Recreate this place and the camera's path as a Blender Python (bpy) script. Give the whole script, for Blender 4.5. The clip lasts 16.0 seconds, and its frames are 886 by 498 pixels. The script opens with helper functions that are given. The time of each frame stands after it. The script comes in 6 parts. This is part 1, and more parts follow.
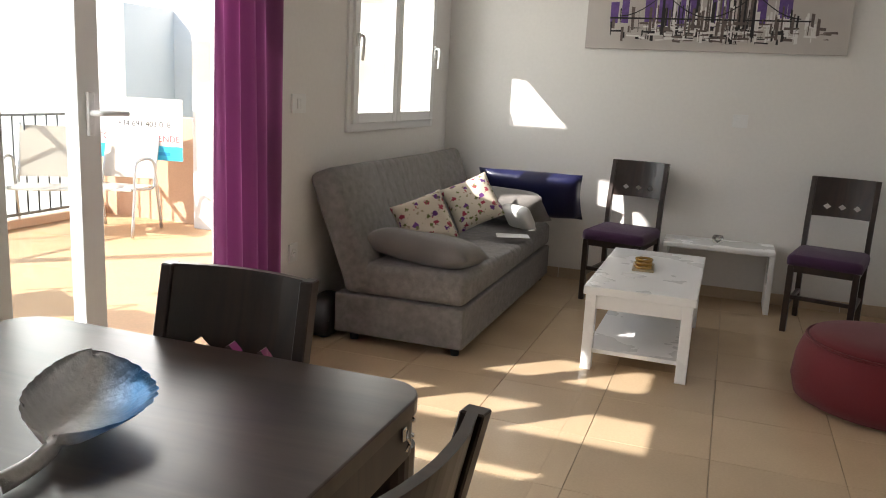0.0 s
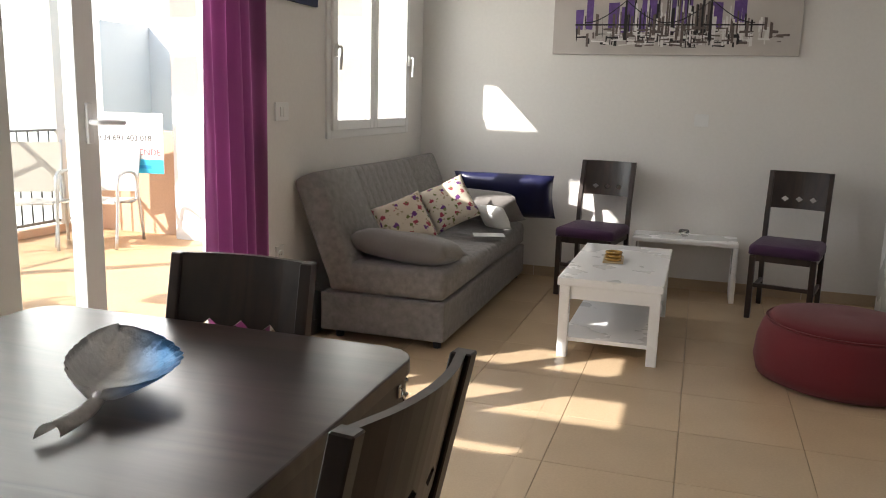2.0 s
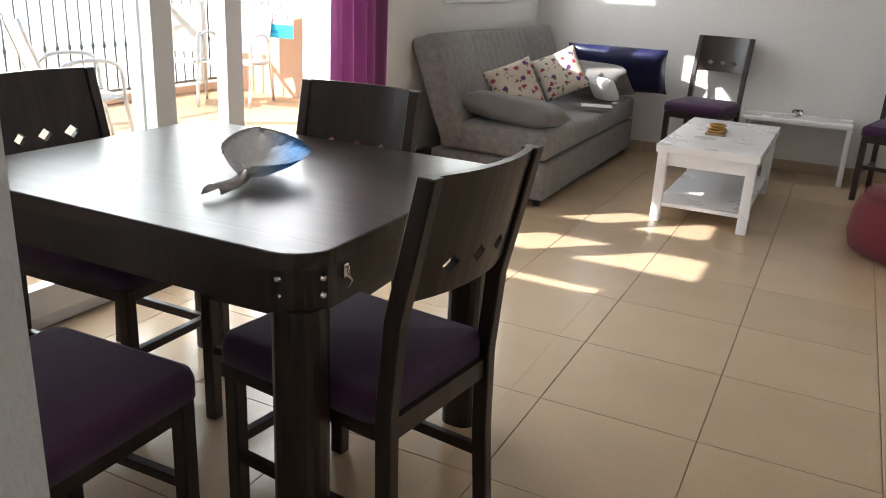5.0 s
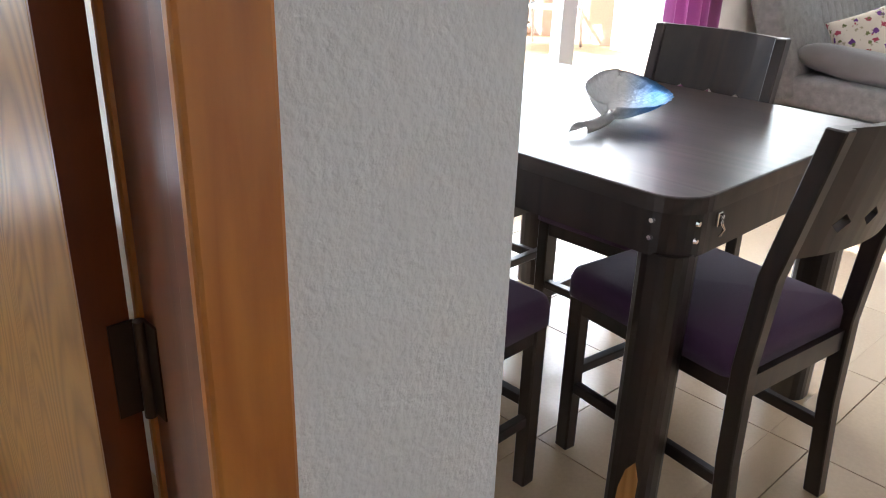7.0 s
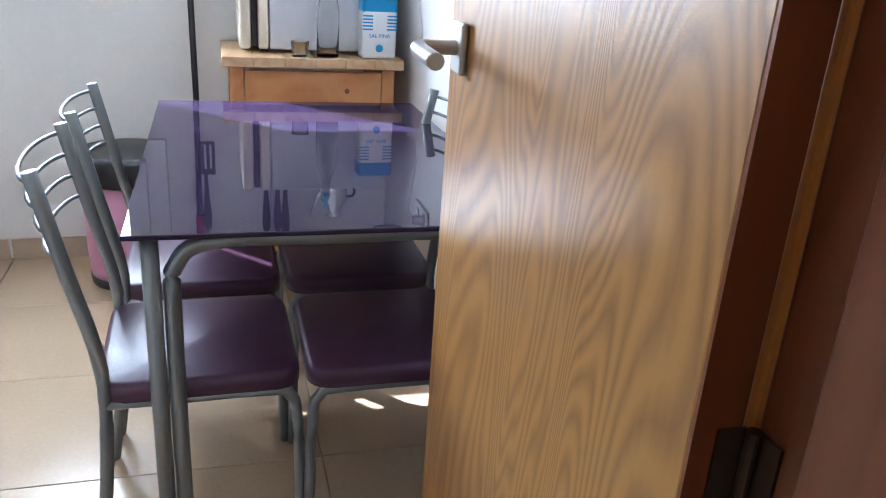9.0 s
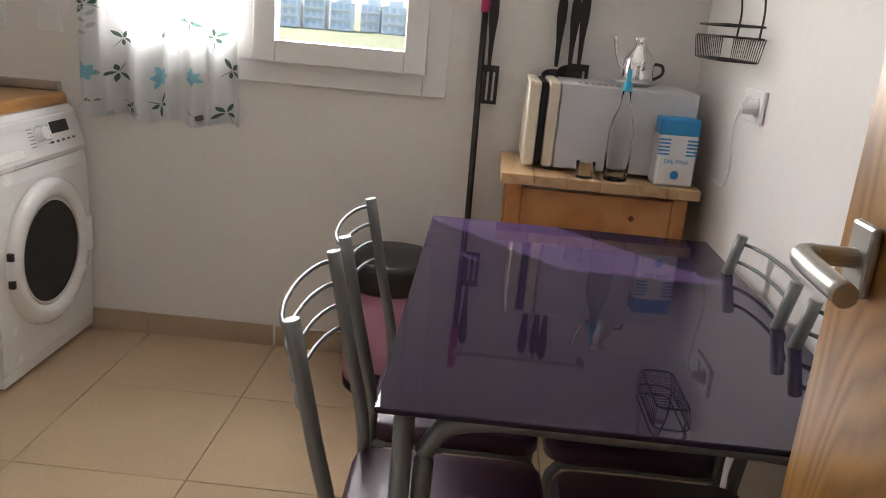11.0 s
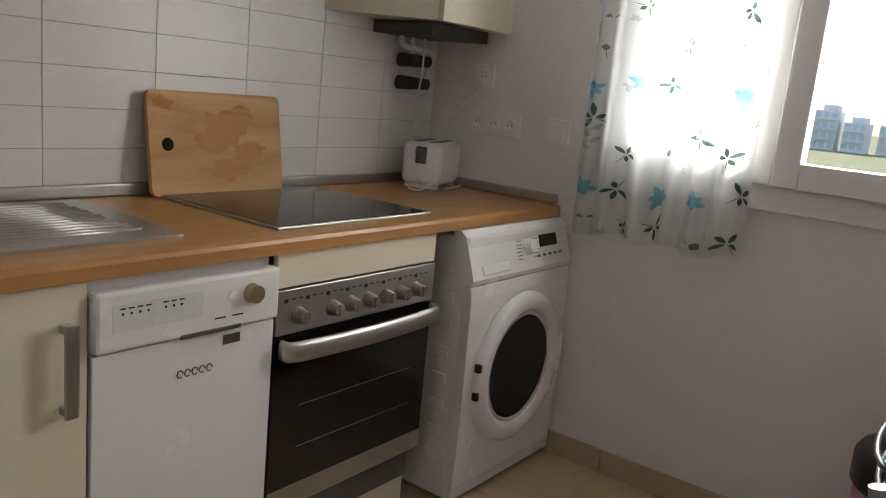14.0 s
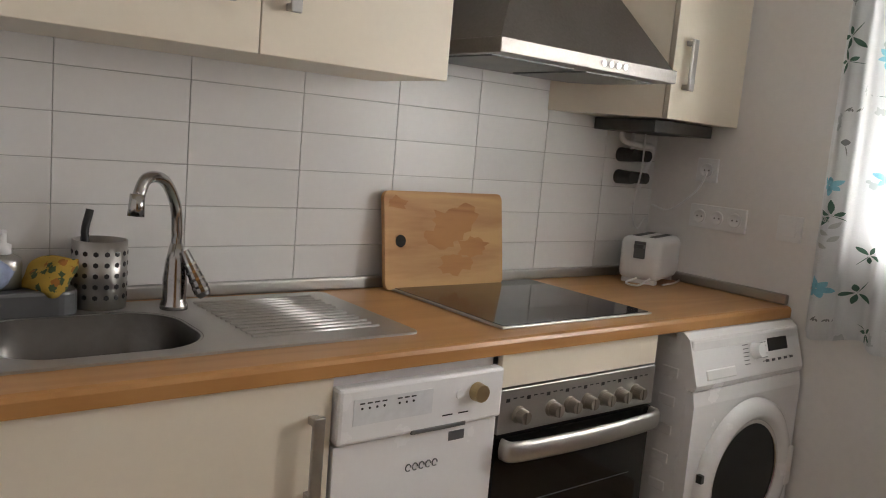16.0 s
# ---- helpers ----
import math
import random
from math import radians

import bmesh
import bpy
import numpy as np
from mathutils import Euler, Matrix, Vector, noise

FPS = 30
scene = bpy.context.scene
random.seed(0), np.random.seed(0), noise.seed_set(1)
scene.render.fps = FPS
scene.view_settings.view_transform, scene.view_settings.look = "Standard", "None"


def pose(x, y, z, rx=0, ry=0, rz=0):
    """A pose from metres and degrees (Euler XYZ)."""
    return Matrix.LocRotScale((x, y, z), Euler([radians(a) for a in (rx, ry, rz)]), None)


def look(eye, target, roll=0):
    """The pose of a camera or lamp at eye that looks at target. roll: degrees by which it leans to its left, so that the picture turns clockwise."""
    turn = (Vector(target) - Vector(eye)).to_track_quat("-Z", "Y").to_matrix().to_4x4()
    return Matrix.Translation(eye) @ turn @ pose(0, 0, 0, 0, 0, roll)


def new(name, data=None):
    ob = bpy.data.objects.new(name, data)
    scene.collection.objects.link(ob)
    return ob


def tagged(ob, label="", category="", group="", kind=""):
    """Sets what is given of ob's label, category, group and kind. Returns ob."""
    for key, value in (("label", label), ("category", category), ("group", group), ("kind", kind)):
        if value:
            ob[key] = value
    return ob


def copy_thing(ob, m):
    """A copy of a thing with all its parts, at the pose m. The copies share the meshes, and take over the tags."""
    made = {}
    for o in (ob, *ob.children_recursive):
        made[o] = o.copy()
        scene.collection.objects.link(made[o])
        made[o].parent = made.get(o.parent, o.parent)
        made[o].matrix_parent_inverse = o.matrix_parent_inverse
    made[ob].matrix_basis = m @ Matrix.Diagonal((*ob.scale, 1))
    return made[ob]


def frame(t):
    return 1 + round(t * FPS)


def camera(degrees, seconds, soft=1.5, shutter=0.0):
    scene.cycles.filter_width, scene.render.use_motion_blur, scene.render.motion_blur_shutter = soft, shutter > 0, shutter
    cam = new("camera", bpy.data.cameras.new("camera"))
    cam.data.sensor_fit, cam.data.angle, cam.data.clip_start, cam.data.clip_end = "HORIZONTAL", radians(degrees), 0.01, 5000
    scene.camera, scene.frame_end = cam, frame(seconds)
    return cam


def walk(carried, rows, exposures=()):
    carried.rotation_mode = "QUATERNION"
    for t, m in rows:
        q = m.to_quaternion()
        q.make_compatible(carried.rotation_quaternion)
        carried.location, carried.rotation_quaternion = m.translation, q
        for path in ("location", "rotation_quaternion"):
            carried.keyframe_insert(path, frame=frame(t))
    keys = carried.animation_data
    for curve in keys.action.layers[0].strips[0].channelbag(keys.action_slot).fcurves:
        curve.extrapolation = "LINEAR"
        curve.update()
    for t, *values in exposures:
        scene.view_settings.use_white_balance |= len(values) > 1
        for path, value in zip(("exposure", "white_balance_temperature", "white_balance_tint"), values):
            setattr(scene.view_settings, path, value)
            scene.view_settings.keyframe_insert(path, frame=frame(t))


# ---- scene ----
cam = camera(58.2, 16.0, soft=1.0)
PATH = [
    (0, (0.571, 0.764, 1.411), (-0.078, 2.613, 1.013), 2.9),
    (0.5, (0.581, 0.68, 1.421), (-0.042, 2.54, 1.029), 2.3),
    (1, (0.62, 0.617, 1.39), (0.009, 2.486, 1.023), 2.0),
    (1.5, (0.605, 0.57, 1.388), (0.012, 2.446, 1.026), 2.0),
    (2, (0.626, 0.545, 1.379), (0.031, 2.419, 1.01), 1.6),
    (2.5, (0.659, 0.491, 1.364), (0.052, 2.36, 0.989), 1.2),
    (3, (0.684, 0.449, 1.361), (0.064, 2.309, 0.965), 1.3),
    (3.5, (0.726, 0.378, 1.335), (0.054, 2.214, 0.916), 1.9),
    (3.7, (0.761, 0.357, 1.365), (0.052, 2.171, 0.912), 2.1),
    (6, (0.838, 0.146, 1.232), (-0.12, 1.737, 0.491), 2.9),
    (6.5, (0.787, 0.111, 1.236), (-0.341, 1.575, 0.472), 1.9),
    (7, (0.692, 0.092, 1.264), (-0.632, 1.367, 0.475), 1.9),
    (7.5, (0.634, 0.045, 1.223), (-0.887, 1.126, 0.502), 4.1),
    (8, (0.576, -0.014, 1.22), (-1.053, 0.907, 0.513), 3.2),
    (8.5, (0.512, -0.047, 1.236), (-1.178, 0.746, 0.518), 4.1),
    (9, (0.452, -0.037, 1.229), (-1.336, 0.498, 0.509), 3.9),
    (9.2, (0.419, -0.02, 1.229), (-1.394, 0.429, 0.513), 3.7),
    (11.3, (-0.002, -0.127, 1.288), (-1.928, -0.246, 0.76), 5.0),
    (11.5, (-0.11, -0.197, 1.247), (-2.04, -0.356, 0.744), 4.7),
    (12, (-0.189, -0.2, 1.241), (-2.079, -0.625, 0.743), 4.2),
    (12.5, (-0.228, -0.212, 1.243), (-2.067, -0.823, 0.748), 5.5),
    (13, (-0.244, -0.229, 1.251), (-1.994, -1.057, 0.749), 5.4),
    (13.5, (-0.235, -0.235, 1.26), (-1.901, -1.252, 0.821), 5.2),
    (14, (-0.221, -0.255, 1.271), (-1.794, -1.423, 0.868), 5.7),
    (14.5, (-0.205, -0.27, 1.279), (-1.691, -1.556, 0.91), 5.8),
    (15, (-0.189, -0.27, 1.316), (-1.594, -1.657, 0.994), 5.5),
    (15.5, (-0.177, -0.282, 1.324), (-1.499, -1.754, 1.031), 5.3),
    (16, (-0.163, -0.289, 1.337), (-1.398, -1.84, 1.069), 5.0),
]
EXPOSURES = [(0.0, 1.3, 6400, 10), (3.7, 1.3, 6400, 10), (5.8, 2.0, 5750, 10), (7.0, 2.5, 5600, 10), (7.8, 2.9, 5200, 9), (9.2, 2.9, 5100, 9), (11.3, 1.65, 6650, 16), (12.5, 1.6, 6650, 15), (14.0, 1.05, 6600, 13), (16.0, 1.35, 6550, 15)]
walk(cam, [(t, look(eye, target, roll)) for t, eye, target, roll in PATH], EXPOSURES)

# ---- light ----
XL0 = -1.58
SUN_EL, SUN_AZ = radians(36.1), radians(43.2)
sun_dir = Vector((math.cos(SUN_EL) * math.cos(SUN_AZ), math.cos(SUN_EL) * math.sin(SUN_AZ), -math.sin(SUN_EL)))
sun = new("sun", bpy.data.lights.new("sun", "SUN"))
sun.data.energy, sun.data.angle, sun.data.color = 4.2, radians(0.55), (1.0, 0.94, 0.86)
sun.rotation_euler = sun_dir.to_track_quat("-Z", "Y").to_euler()
world = bpy.data.worlds.new("sky_world")
scene.world = world
world.use_nodes = True
wn = world.node_tree.nodes
sky = wn.new("ShaderNodeTexSky")
sky.sky_type, sky.sun_disc = "NISHITA", False
sky.sun_elevation, sky.sun_rotation = SUN_EL, math.atan2(-sun_dir.x, -sun_dir.y)
wn["Background"].inputs["Strength"].default_value = 0.15
world.node_tree.links.new(sky.outputs["Color"], wn["Background"].inputs["Color"])


def window_light(name, loc, rot, sx, sy, watts):
    la = bpy.data.lights.new(name, "AREA")
    la.shape, la.size, la.size_y, la.energy, la.color = "RECTANGLE", sx, sy, watts, (1.0, 0.98, 0.95)
    ob = new(name, la)
    ob.location, ob.rotation_euler = loc, [radians(a) for a in rot]
    return ob


window_light("sky_light_patio", (XL0 - 0.3, 2.9, 1.15), (0, -90, 0), 2.0, 2.2, 23)
window_light("sky_light_window", (XL0 - 0.25, 5.74, 1.75), (0, -90, 0), 1.1, 1.2, 9)
window_light("sky_light_kitchen", (-2.93, -0.85, 1.6), (0, -90, 0), 1.1, 1.18, 33)


# ---- materials ----
MATS = {}


def material(name, color, rough=0.5, metal=0.0, var=0.08, scale=8.0, fine=60.0, bump=0.0, bump_scale=None, spec=0.5,
             stretch=(1, 1, 1), per_piece=0.0, sheen=0.0, coat=0.0, rough_var=0.08):
    """Painted or plain surface: two scales of colour variation, fine relief."""
    if name in MATS:
        return MATS[name]
    m = bpy.data.materials.new(name)
    m.use_nodes = True
    nt = m.node_tree
    n, L = nt.nodes, nt.links
    b = n["Principled BSDF"]
    tc, mp = n.new("ShaderNodeTexCoord"), n.new("ShaderNodeMapping")
    mp.inputs["Scale"].default_value = stretch
    L.new(tc.outputs["Object"], mp.inputs["Vector"])
    big, small = n.new("ShaderNodeTexNoise"), n.new("ShaderNodeTexNoise")
    big.inputs["Scale"].default_value, big.inputs["Detail"].default_value = scale, 4
    small.inputs["Scale"].default_value, small.inputs["Detail"].default_value = fine, 3
    for t in (big, small):
        L.new(mp.outputs["Vector"], t.inputs["Vector"])
    add = n.new("ShaderNodeMath")
    add.operation = "ADD"
    L.new(big.outputs["Fac"], add.inputs[0])
    L.new(small.outputs["Fac"], add.inputs[1])
    rng = n.new("ShaderNodeMapRange")
    rng.inputs["From Min"].default_value, rng.inputs["From Max"].default_value = 0.6, 1.4
    rng.inputs["To Min"].default_value, rng.inputs["To Max"].default_value = 1 - var, 1 + var
    L.new(add.outputs[0], rng.inputs["Value"])
    val = rng.outputs["Result"]
    if per_piece:
        oi, mr, mul = n.new("ShaderNodeObjectInfo"), n.new("ShaderNodeMapRange"), n.new("ShaderNodeMath")
        mr.inputs["To Min"].default_value, mr.inputs["To Max"].default_value = 1 - per_piece, 1 + per_piece
        L.new(oi.outputs["Random"], mr.inputs["Value"])
        mul.operation = "MULTIPLY"
        L.new(val, mul.inputs[0])
        L.new(mr.outputs["Result"], mul.inputs[1])
        val = mul.outputs[0]
    hsv = n.new("ShaderNodeHueSaturation")
    hsv.inputs["Color"].default_value = (*color, 1)
    L.new(val, hsv.inputs["Value"])
    L.new(hsv.outputs["Color"], b.inputs["Base Color"])
    rr = n.new("ShaderNodeMapRange")
    rr.inputs["To Min"].default_value, rr.inputs["To Max"].default_value = max(0.02, rough - rough_var), min(1, rough + rough_var)
    L.new(big.outputs["Fac"], rr.inputs["Value"])
    L.new(rr.outputs["Result"], b.inputs["Roughness"])
    b.inputs["Metallic"].default_value = metal
    b.inputs["Specular IOR Level"].default_value = spec
    b.inputs["Sheen Weight"].default_value = sheen
    b.inputs["Coat Weight"].default_value = coat
    if bump:
        bt, bp = n.new("ShaderNodeTexNoise"), n.new("ShaderNodeBump")
        bt.inputs["Scale"].default_value, bt.inputs["Detail"].default_value = bump_scale or fine, 4
        L.new(mp.outputs["Vector"], bt.inputs["Vector"])
        bp.inputs["Strength"].default_value, bp.inputs["Distance"].default_value = bump, 0.004
        L.new(bt.outputs["Fac"], bp.inputs["Height"])
        L.new(bp.outputs["Normal"], b.inputs["Normal"])
    MATS[name] = m
    return m


def wood(name, dark, light, rough=0.4, axis="X", scale=6.0, rings=1.0, coat=0.0, per_piece=0.0):
    """Grained wood: distorted bands along one axis with fine pores."""
    if name in MATS:
        return MATS[name]
    m = bpy.data.materials.new(name)
    m.use_nodes = True
    nt = m.node_tree
    n, L = nt.nodes, nt.links
    b = n["Principled BSDF"]
    tc, mp = n.new("ShaderNodeTexCoord"), n.new("ShaderNodeMapping")
    mp.inputs["Scale"].default_value = {"X": (0.12, 1, 1), "Y": (1, 0.12, 1), "Z": (1, 1, 0.12)}[axis]
    L.new(tc.outputs["Object"], mp.inputs["Vector"])
    no = n.new("ShaderNodeTexNoise")
    no.inputs["Scale"].default_value, no.inputs["Detail"].default_value, no.inputs["Distortion"].default_value = scale, 2, 0.6
    wv = n.new("ShaderNodeMath")
    wv.operation = "MULTIPLY"
    wv.inputs[1].default_value = 14.0 * rings
    fr = n.new("ShaderNodeMath")
    fr.operation = "PINGPONG"
    fr.inputs[1].default_value = 1.0
    fine = n.new("ShaderNodeTexNoise")
    fine.inputs["Scale"].default_value, fine.inputs["Detail"].default_value = 90, 3
    L.new(mp.outputs["Vector"], no.inputs["Vector"])
    L.new(mp.outputs["Vector"], fine.inputs["Vector"])
    L.new(no.outputs["Fac"], wv.inputs[0])
    L.new(wv.outputs[0], fr.inputs[0])
    mx = n.new("ShaderNodeMath")
    mx.operation = "MULTIPLY_ADD"
    mx.inputs[1].default_value = 0.65
    L.new(fr.outputs[0], mx.inputs[0])
    sc = n.new("ShaderNodeMath")
    sc.operation = "MULTIPLY"
    sc.inputs[1].default_value = 0.45
    L.new(fine.outputs["Fac"], sc.inputs[0])
    L.new(sc.outputs[0], mx.inputs[2])
    rp = n.new("ShaderNodeValToRGB")
    rp.color_ramp.elements[0].color, rp.color_ramp.elements[1].color = (*dark, 1), (*light, 1)
    rp.color_ramp.elements[0].position, rp.color_ramp.elements[1].position = 0.1, 0.75
    L.new(mx.outputs[0], rp.inputs["Fac"])
    out = rp.outputs["Color"]
    if per_piece:
        oi, mr, hs = n.new("ShaderNodeObjectInfo"), n.new("ShaderNodeMapRange"), n.new("ShaderNodeHueSaturation")
        mr.inputs["To Min"].default_value, mr.inputs["To Max"].default_value = 1 - per_piece, 1 + per_piece
        L.new(oi.outputs["Random"], mr.inputs["Value"])
        L.new(mr.outputs["Result"], hs.inputs["Value"])
        L.new(out, hs.inputs["Color"])
        out = hs.outputs["Color"]
    L.new(out, b.inputs["Base Color"])
    b.inputs["Roughness"].default_value, b.inputs["Coat Weight"].default_value, b.inputs["Coat Roughness"].default_value = rough, coat, 0.28
    bp = n.new("ShaderNodeBump")
    bp.inputs["Strength"].default_value, bp.inputs["Distance"].default_value = 0.12, 0.002
    L.new(mx.outputs[0], bp.inputs["Height"])
    L.new(bp.outputs["Normal"], b.inputs["Normal"])
    MATS[name] = m
    return m


def glass(name, color=(1, 1, 1), rough=0.0):
    if name in MATS:
        return MATS[name]
    m = bpy.data.materials.new(name)
    m.use_nodes = True
    b = m.node_tree.nodes["Principled BSDF"]
    b.inputs["Base Color"].default_value = (*color, 1)
    if name == "window_glass":
        nt = m.node_tree
        tr, gl, mx = nt.nodes.new("ShaderNodeBsdfTransparent"), nt.nodes.new("ShaderNodeBsdfGlossy"), nt.nodes.new("ShaderNodeMixShader")
        tr.inputs["Color"].default_value, gl.inputs["Roughness"].default_value, mx.inputs[0].default_value = (*color, 1), 0.01, 0.05
        nt.links.new(tr.outputs[0], mx.inputs[1])
        nt.links.new(gl.outputs[0], mx.inputs[2])
        nt.links.new(mx.outputs[0], nt.nodes["Material Output"].inputs["Surface"])
    b.inputs["Transmission Weight"].default_value, b.inputs["Roughness"].default_value = 1.0, rough
    b.inputs["IOR"].default_value = 1.45
    MATS[name] = m
    return m


M_WALL = material("white_plaster", (0.78, 0.76, 0.73), 0.85, var=0.03, scale=1.5, fine=40, bump=0.12, bump_scale=120)
M_ROUGHWALL = material("rough_plaster", (0.82, 0.82, 0.83), 0.88, var=0.03, scale=2, fine=50, bump=0.8, bump_scale=95)
M_CEIL = material("ceiling_paint", (0.8, 0.8, 0.78), 0.9, var=0.02, scale=1)
M_FLOOR = material("beige_floor_tile", (0.51, 0.38, 0.245), 0.22, var=0.07, scale=3, fine=90, per_piece=0.03, rough_var=0.08)
M_GROUT = material("grout", (0.36, 0.28, 0.19), 0.9, var=0.1)
M_SKIRT = material("beige_skirting_tile", (0.46, 0.35, 0.24), 0.35, var=0.06, scale=5, fine=80)
M_UPVC = material("white_pvc", (0.82, 0.82, 0.81), 0.3, var=0.015, scale=3)
M_DARK = wood("wenge_wood", (0.012, 0.007, 0.006), (0.032, 0.018, 0.014), 0.34, "Z", 5, coat=0.1)
M_DARKTOP = wood("wenge_top", (0.018, 0.011, 0.009), (0.05, 0.032, 0.026), 0.3, "X", 5, coat=0.15)
M_PURPLE = material("purple_velour", (0.05, 0.014, 0.055), 0.85, var=0.18, scale=6, fine=250, bump=0.35, bump_scale=400, sheen=0.12)
M_GREYFAB = material("grey_weave", (0.21, 0.195, 0.185), 0.92, var=0.4, scale=26, fine=300, bump=0.5, bump_scale=600, sheen=0.15)
M_WHITELAC = material("white_lacquer", (0.82, 0.82, 0.82), 0.28, var=0.02, scale=3)
M_RED = material("burgundy_fabric", (0.115, 0.008, 0.012), 0.9, var=0.15, scale=5, fine=200, bump=0.3, bump_scale=300, sheen=0.1)
M_STEEL = material("brushed_steel", (0.46, 0.45, 0.43), 0.38, 1.0, var=0.05, scale=3, fine=200)
M_CHROME = material("chrome", (0.8, 0.8, 0.8), 0.07, 1.0, var=0.02)
M_GREYMETAL = material("grey_painted_steel", (0.16, 0.165, 0.17), 0.35, 0.6, var=0.05)
M_BLACK = material("black_plastic", (0.012, 0.012, 0.013), 0.4, var=0.1)
M_CREAM = material("cream_laminate", (0.78, 0.71, 0.58), 0.35, var=0.02, scale=2)
M_WHITEPL = material("white_plastic", (0.8, 0.8, 0.79), 0.35, var=0.02)
M_APPL = material("white_enamel", (0.8, 0.8, 0.8), 0.25, var=0.015)
M_GLASS = glass("window_glass", (0.97, 0.99, 0.98))


# ---- building helpers ----
def box(bm, x0, x1, y0, y1, z0, z1, bevel=0.0, seg=2, m=None):
    """Adds a box; bevels its edges."""
    r = bmesh.ops.create_cube(bm, size=1)
    vs = r["verts"]
    bmesh.ops.scale(bm, vec=(abs(x1 - x0), abs(y1 - y0), abs(z1 - z0)), verts=vs)
    bmesh.ops.translate(bm, vec=((x0 + x1) / 2, (y0 + y1) / 2, (z0 + z1) / 2), verts=vs)
    if m is not None:
        bmesh.ops.transform(bm, matrix=m, verts=vs)
    if bevel:
        es = list({e for v in vs for e in v.link_edges})
        bmesh.ops.bevel(bm, geom=es, offset=bevel, segments=seg, affect="EDGES", profile=0.5)
    return bm


def cyl(bm, p0, p1, r0, r1=None, n=16):
    """Adds a closed cylinder or cone between two points."""
    p0, p1 = Vector(p0), Vector(p1)
    d = p1 - p0
    m = Matrix.Translation((p0 + p1) / 2) @ d.to_track_quat("Z", "Y").to_matrix().to_4x4()
    bmesh.ops.create_cone(bm, cap_ends=True, segments=n, radius1=r0, radius2=r0 if r1 is None else r1, depth=d.length, matrix=m)
    return bm


def tube(bm, pts, r, n=8):
    """Adds a round tube along a list of points."""
    pts = [Vector(p) for p in pts]
    rings = []
    up = Vector((0, 0, 1))
    for i, p in enumerate(pts):
        d = (pts[min(i + 1, len(pts) - 1)] - pts[max(i - 1, 0)]).normalized()
        a = d.cross(up)
        a = (a if a.length > 0.05 else d.cross(Vector((1, 0, 0)))).normalized()
        if rings and a.dot(last) < 0:
            a = -a
        last = a
        c = d.cross(a)
        rings.append([bm.verts.new(p + r * (math.cos(2 * math.pi * k / n) * a + math.sin(2 * math.pi * k / n) * c)) for k in range(n)])
    for s, t in zip(rings, rings[1:]):
        for k in range(n):
            f = bm.faces.new((s[k], s[(k + 1) % n], t[(k + 1) % n], t[k]))
            f.smooth = True
    bm.faces.new(list(reversed(rings[0])))
    bm.faces.new(rings[-1])
    return bm


def bend(pts, steps=6):
    """Smooth path through the points (Catmull-Rom)."""
    p = [Vector(q) for q in pts]
    p = [2 * p[0] - p[1]] + p + [2 * p[-1] - p[-2]]
    out = []
    for i in range(1, len(p) - 2):
        for k in range(steps):
            t = k / steps
            out.append(0.5 * (2 * p[i] + (p[i + 1] - p[i - 1]) * t + (2 * p[i - 1] - 5 * p[i] + 4 * p[i + 1] - p[i + 2]) * t * t
                              + (3 * p[i] - p[i - 1] - 3 * p[i + 1] + p[i + 2]) * t ** 3))
    return out + [p[-2]]


def lathe(bm, profile, n=24, m=None, cap=True):
    """Turns (radius, z) pairs round the z axis."""
    rings = []
    for r, z in profile:
        rings.append([bm.verts.new((r * math.cos(2 * math.pi * k / n), r * math.sin(2 * math.pi * k / n), z)) for k in range(n)])
    for s, t in zip(rings, rings[1:]):
        for k in range(n):
            f = bm.faces.new((s[k], s[(k + 1) % n], t[(k + 1) % n], t[k]))
            f.smooth = True
    if cap and profile[0][0] > 0.0005:
        bm.faces.new(list(reversed(rings[0])))
    if cap and profile[-1][0] > 0.0005:
        bm.faces.new(rings[-1])
    if m is not None:
        bmesh.ops.transform(bm, matrix=m, verts=[v for r in rings for v in r])
    return bm


def slab(bm, outline, z0, z1, bevel=0.0):
    """Adds a plate of a given outline (x, y) between two heights."""
    vs = [bm.verts.new((x, y, z0)) for x, y in outline]
    f = bm.faces.new(vs)
    r = bmesh.ops.extrude_face_region(bm, geom=[f])
    top = [e for e in r["geom"] if isinstance(e, bmesh.types.BMVert)]
    bmesh.ops.translate(bm, vec=(0, 0, z1 - z0), verts=top)
    if bevel:
        es = [e for e in bm.edges if e.is_valid and all(v in top for v in e.verts)]
        bmesh.ops.bevel(bm, geom=es, offset=bevel, segments=2, affect="EDGES", profile=0.5)
    return bm


def round_rect(x0, x1, y0, y1, r, n=6):
    out = []
    for cx, cy, a0 in ((x1 - r, y1 - r, 0), (x0 + r, y1 - r, 90), (x0 + r, y0 + r, 180), (x1 - r, y0 + r, 270)):
        for k in range(n + 1):
            a = radians(a0 + 90 * k / n)
            out.append((cx + r * math.cos(a), cy + r * math.sin(a)))
    return out


def mesh(name, bm, mat, smooth=False):
    bmesh.ops.recalc_face_normals(bm, faces=bm.faces[:])
    me = bpy.data.meshes.new(name)
    if smooth:
        for f in bm.faces:
            f.smooth = True
    bm.to_mesh(me)
    bm.free()
    for q in mat if isinstance(mat, (list, tuple)) else [mat]:
        me.materials.append(q)
    return me


def part(name, bm, mat, parent, label="", smooth=False):
    ob = new(name, mesh(name, bm, mat, smooth))
    ob.parent = parent
    if label:
        tagged(ob, label)
    return ob


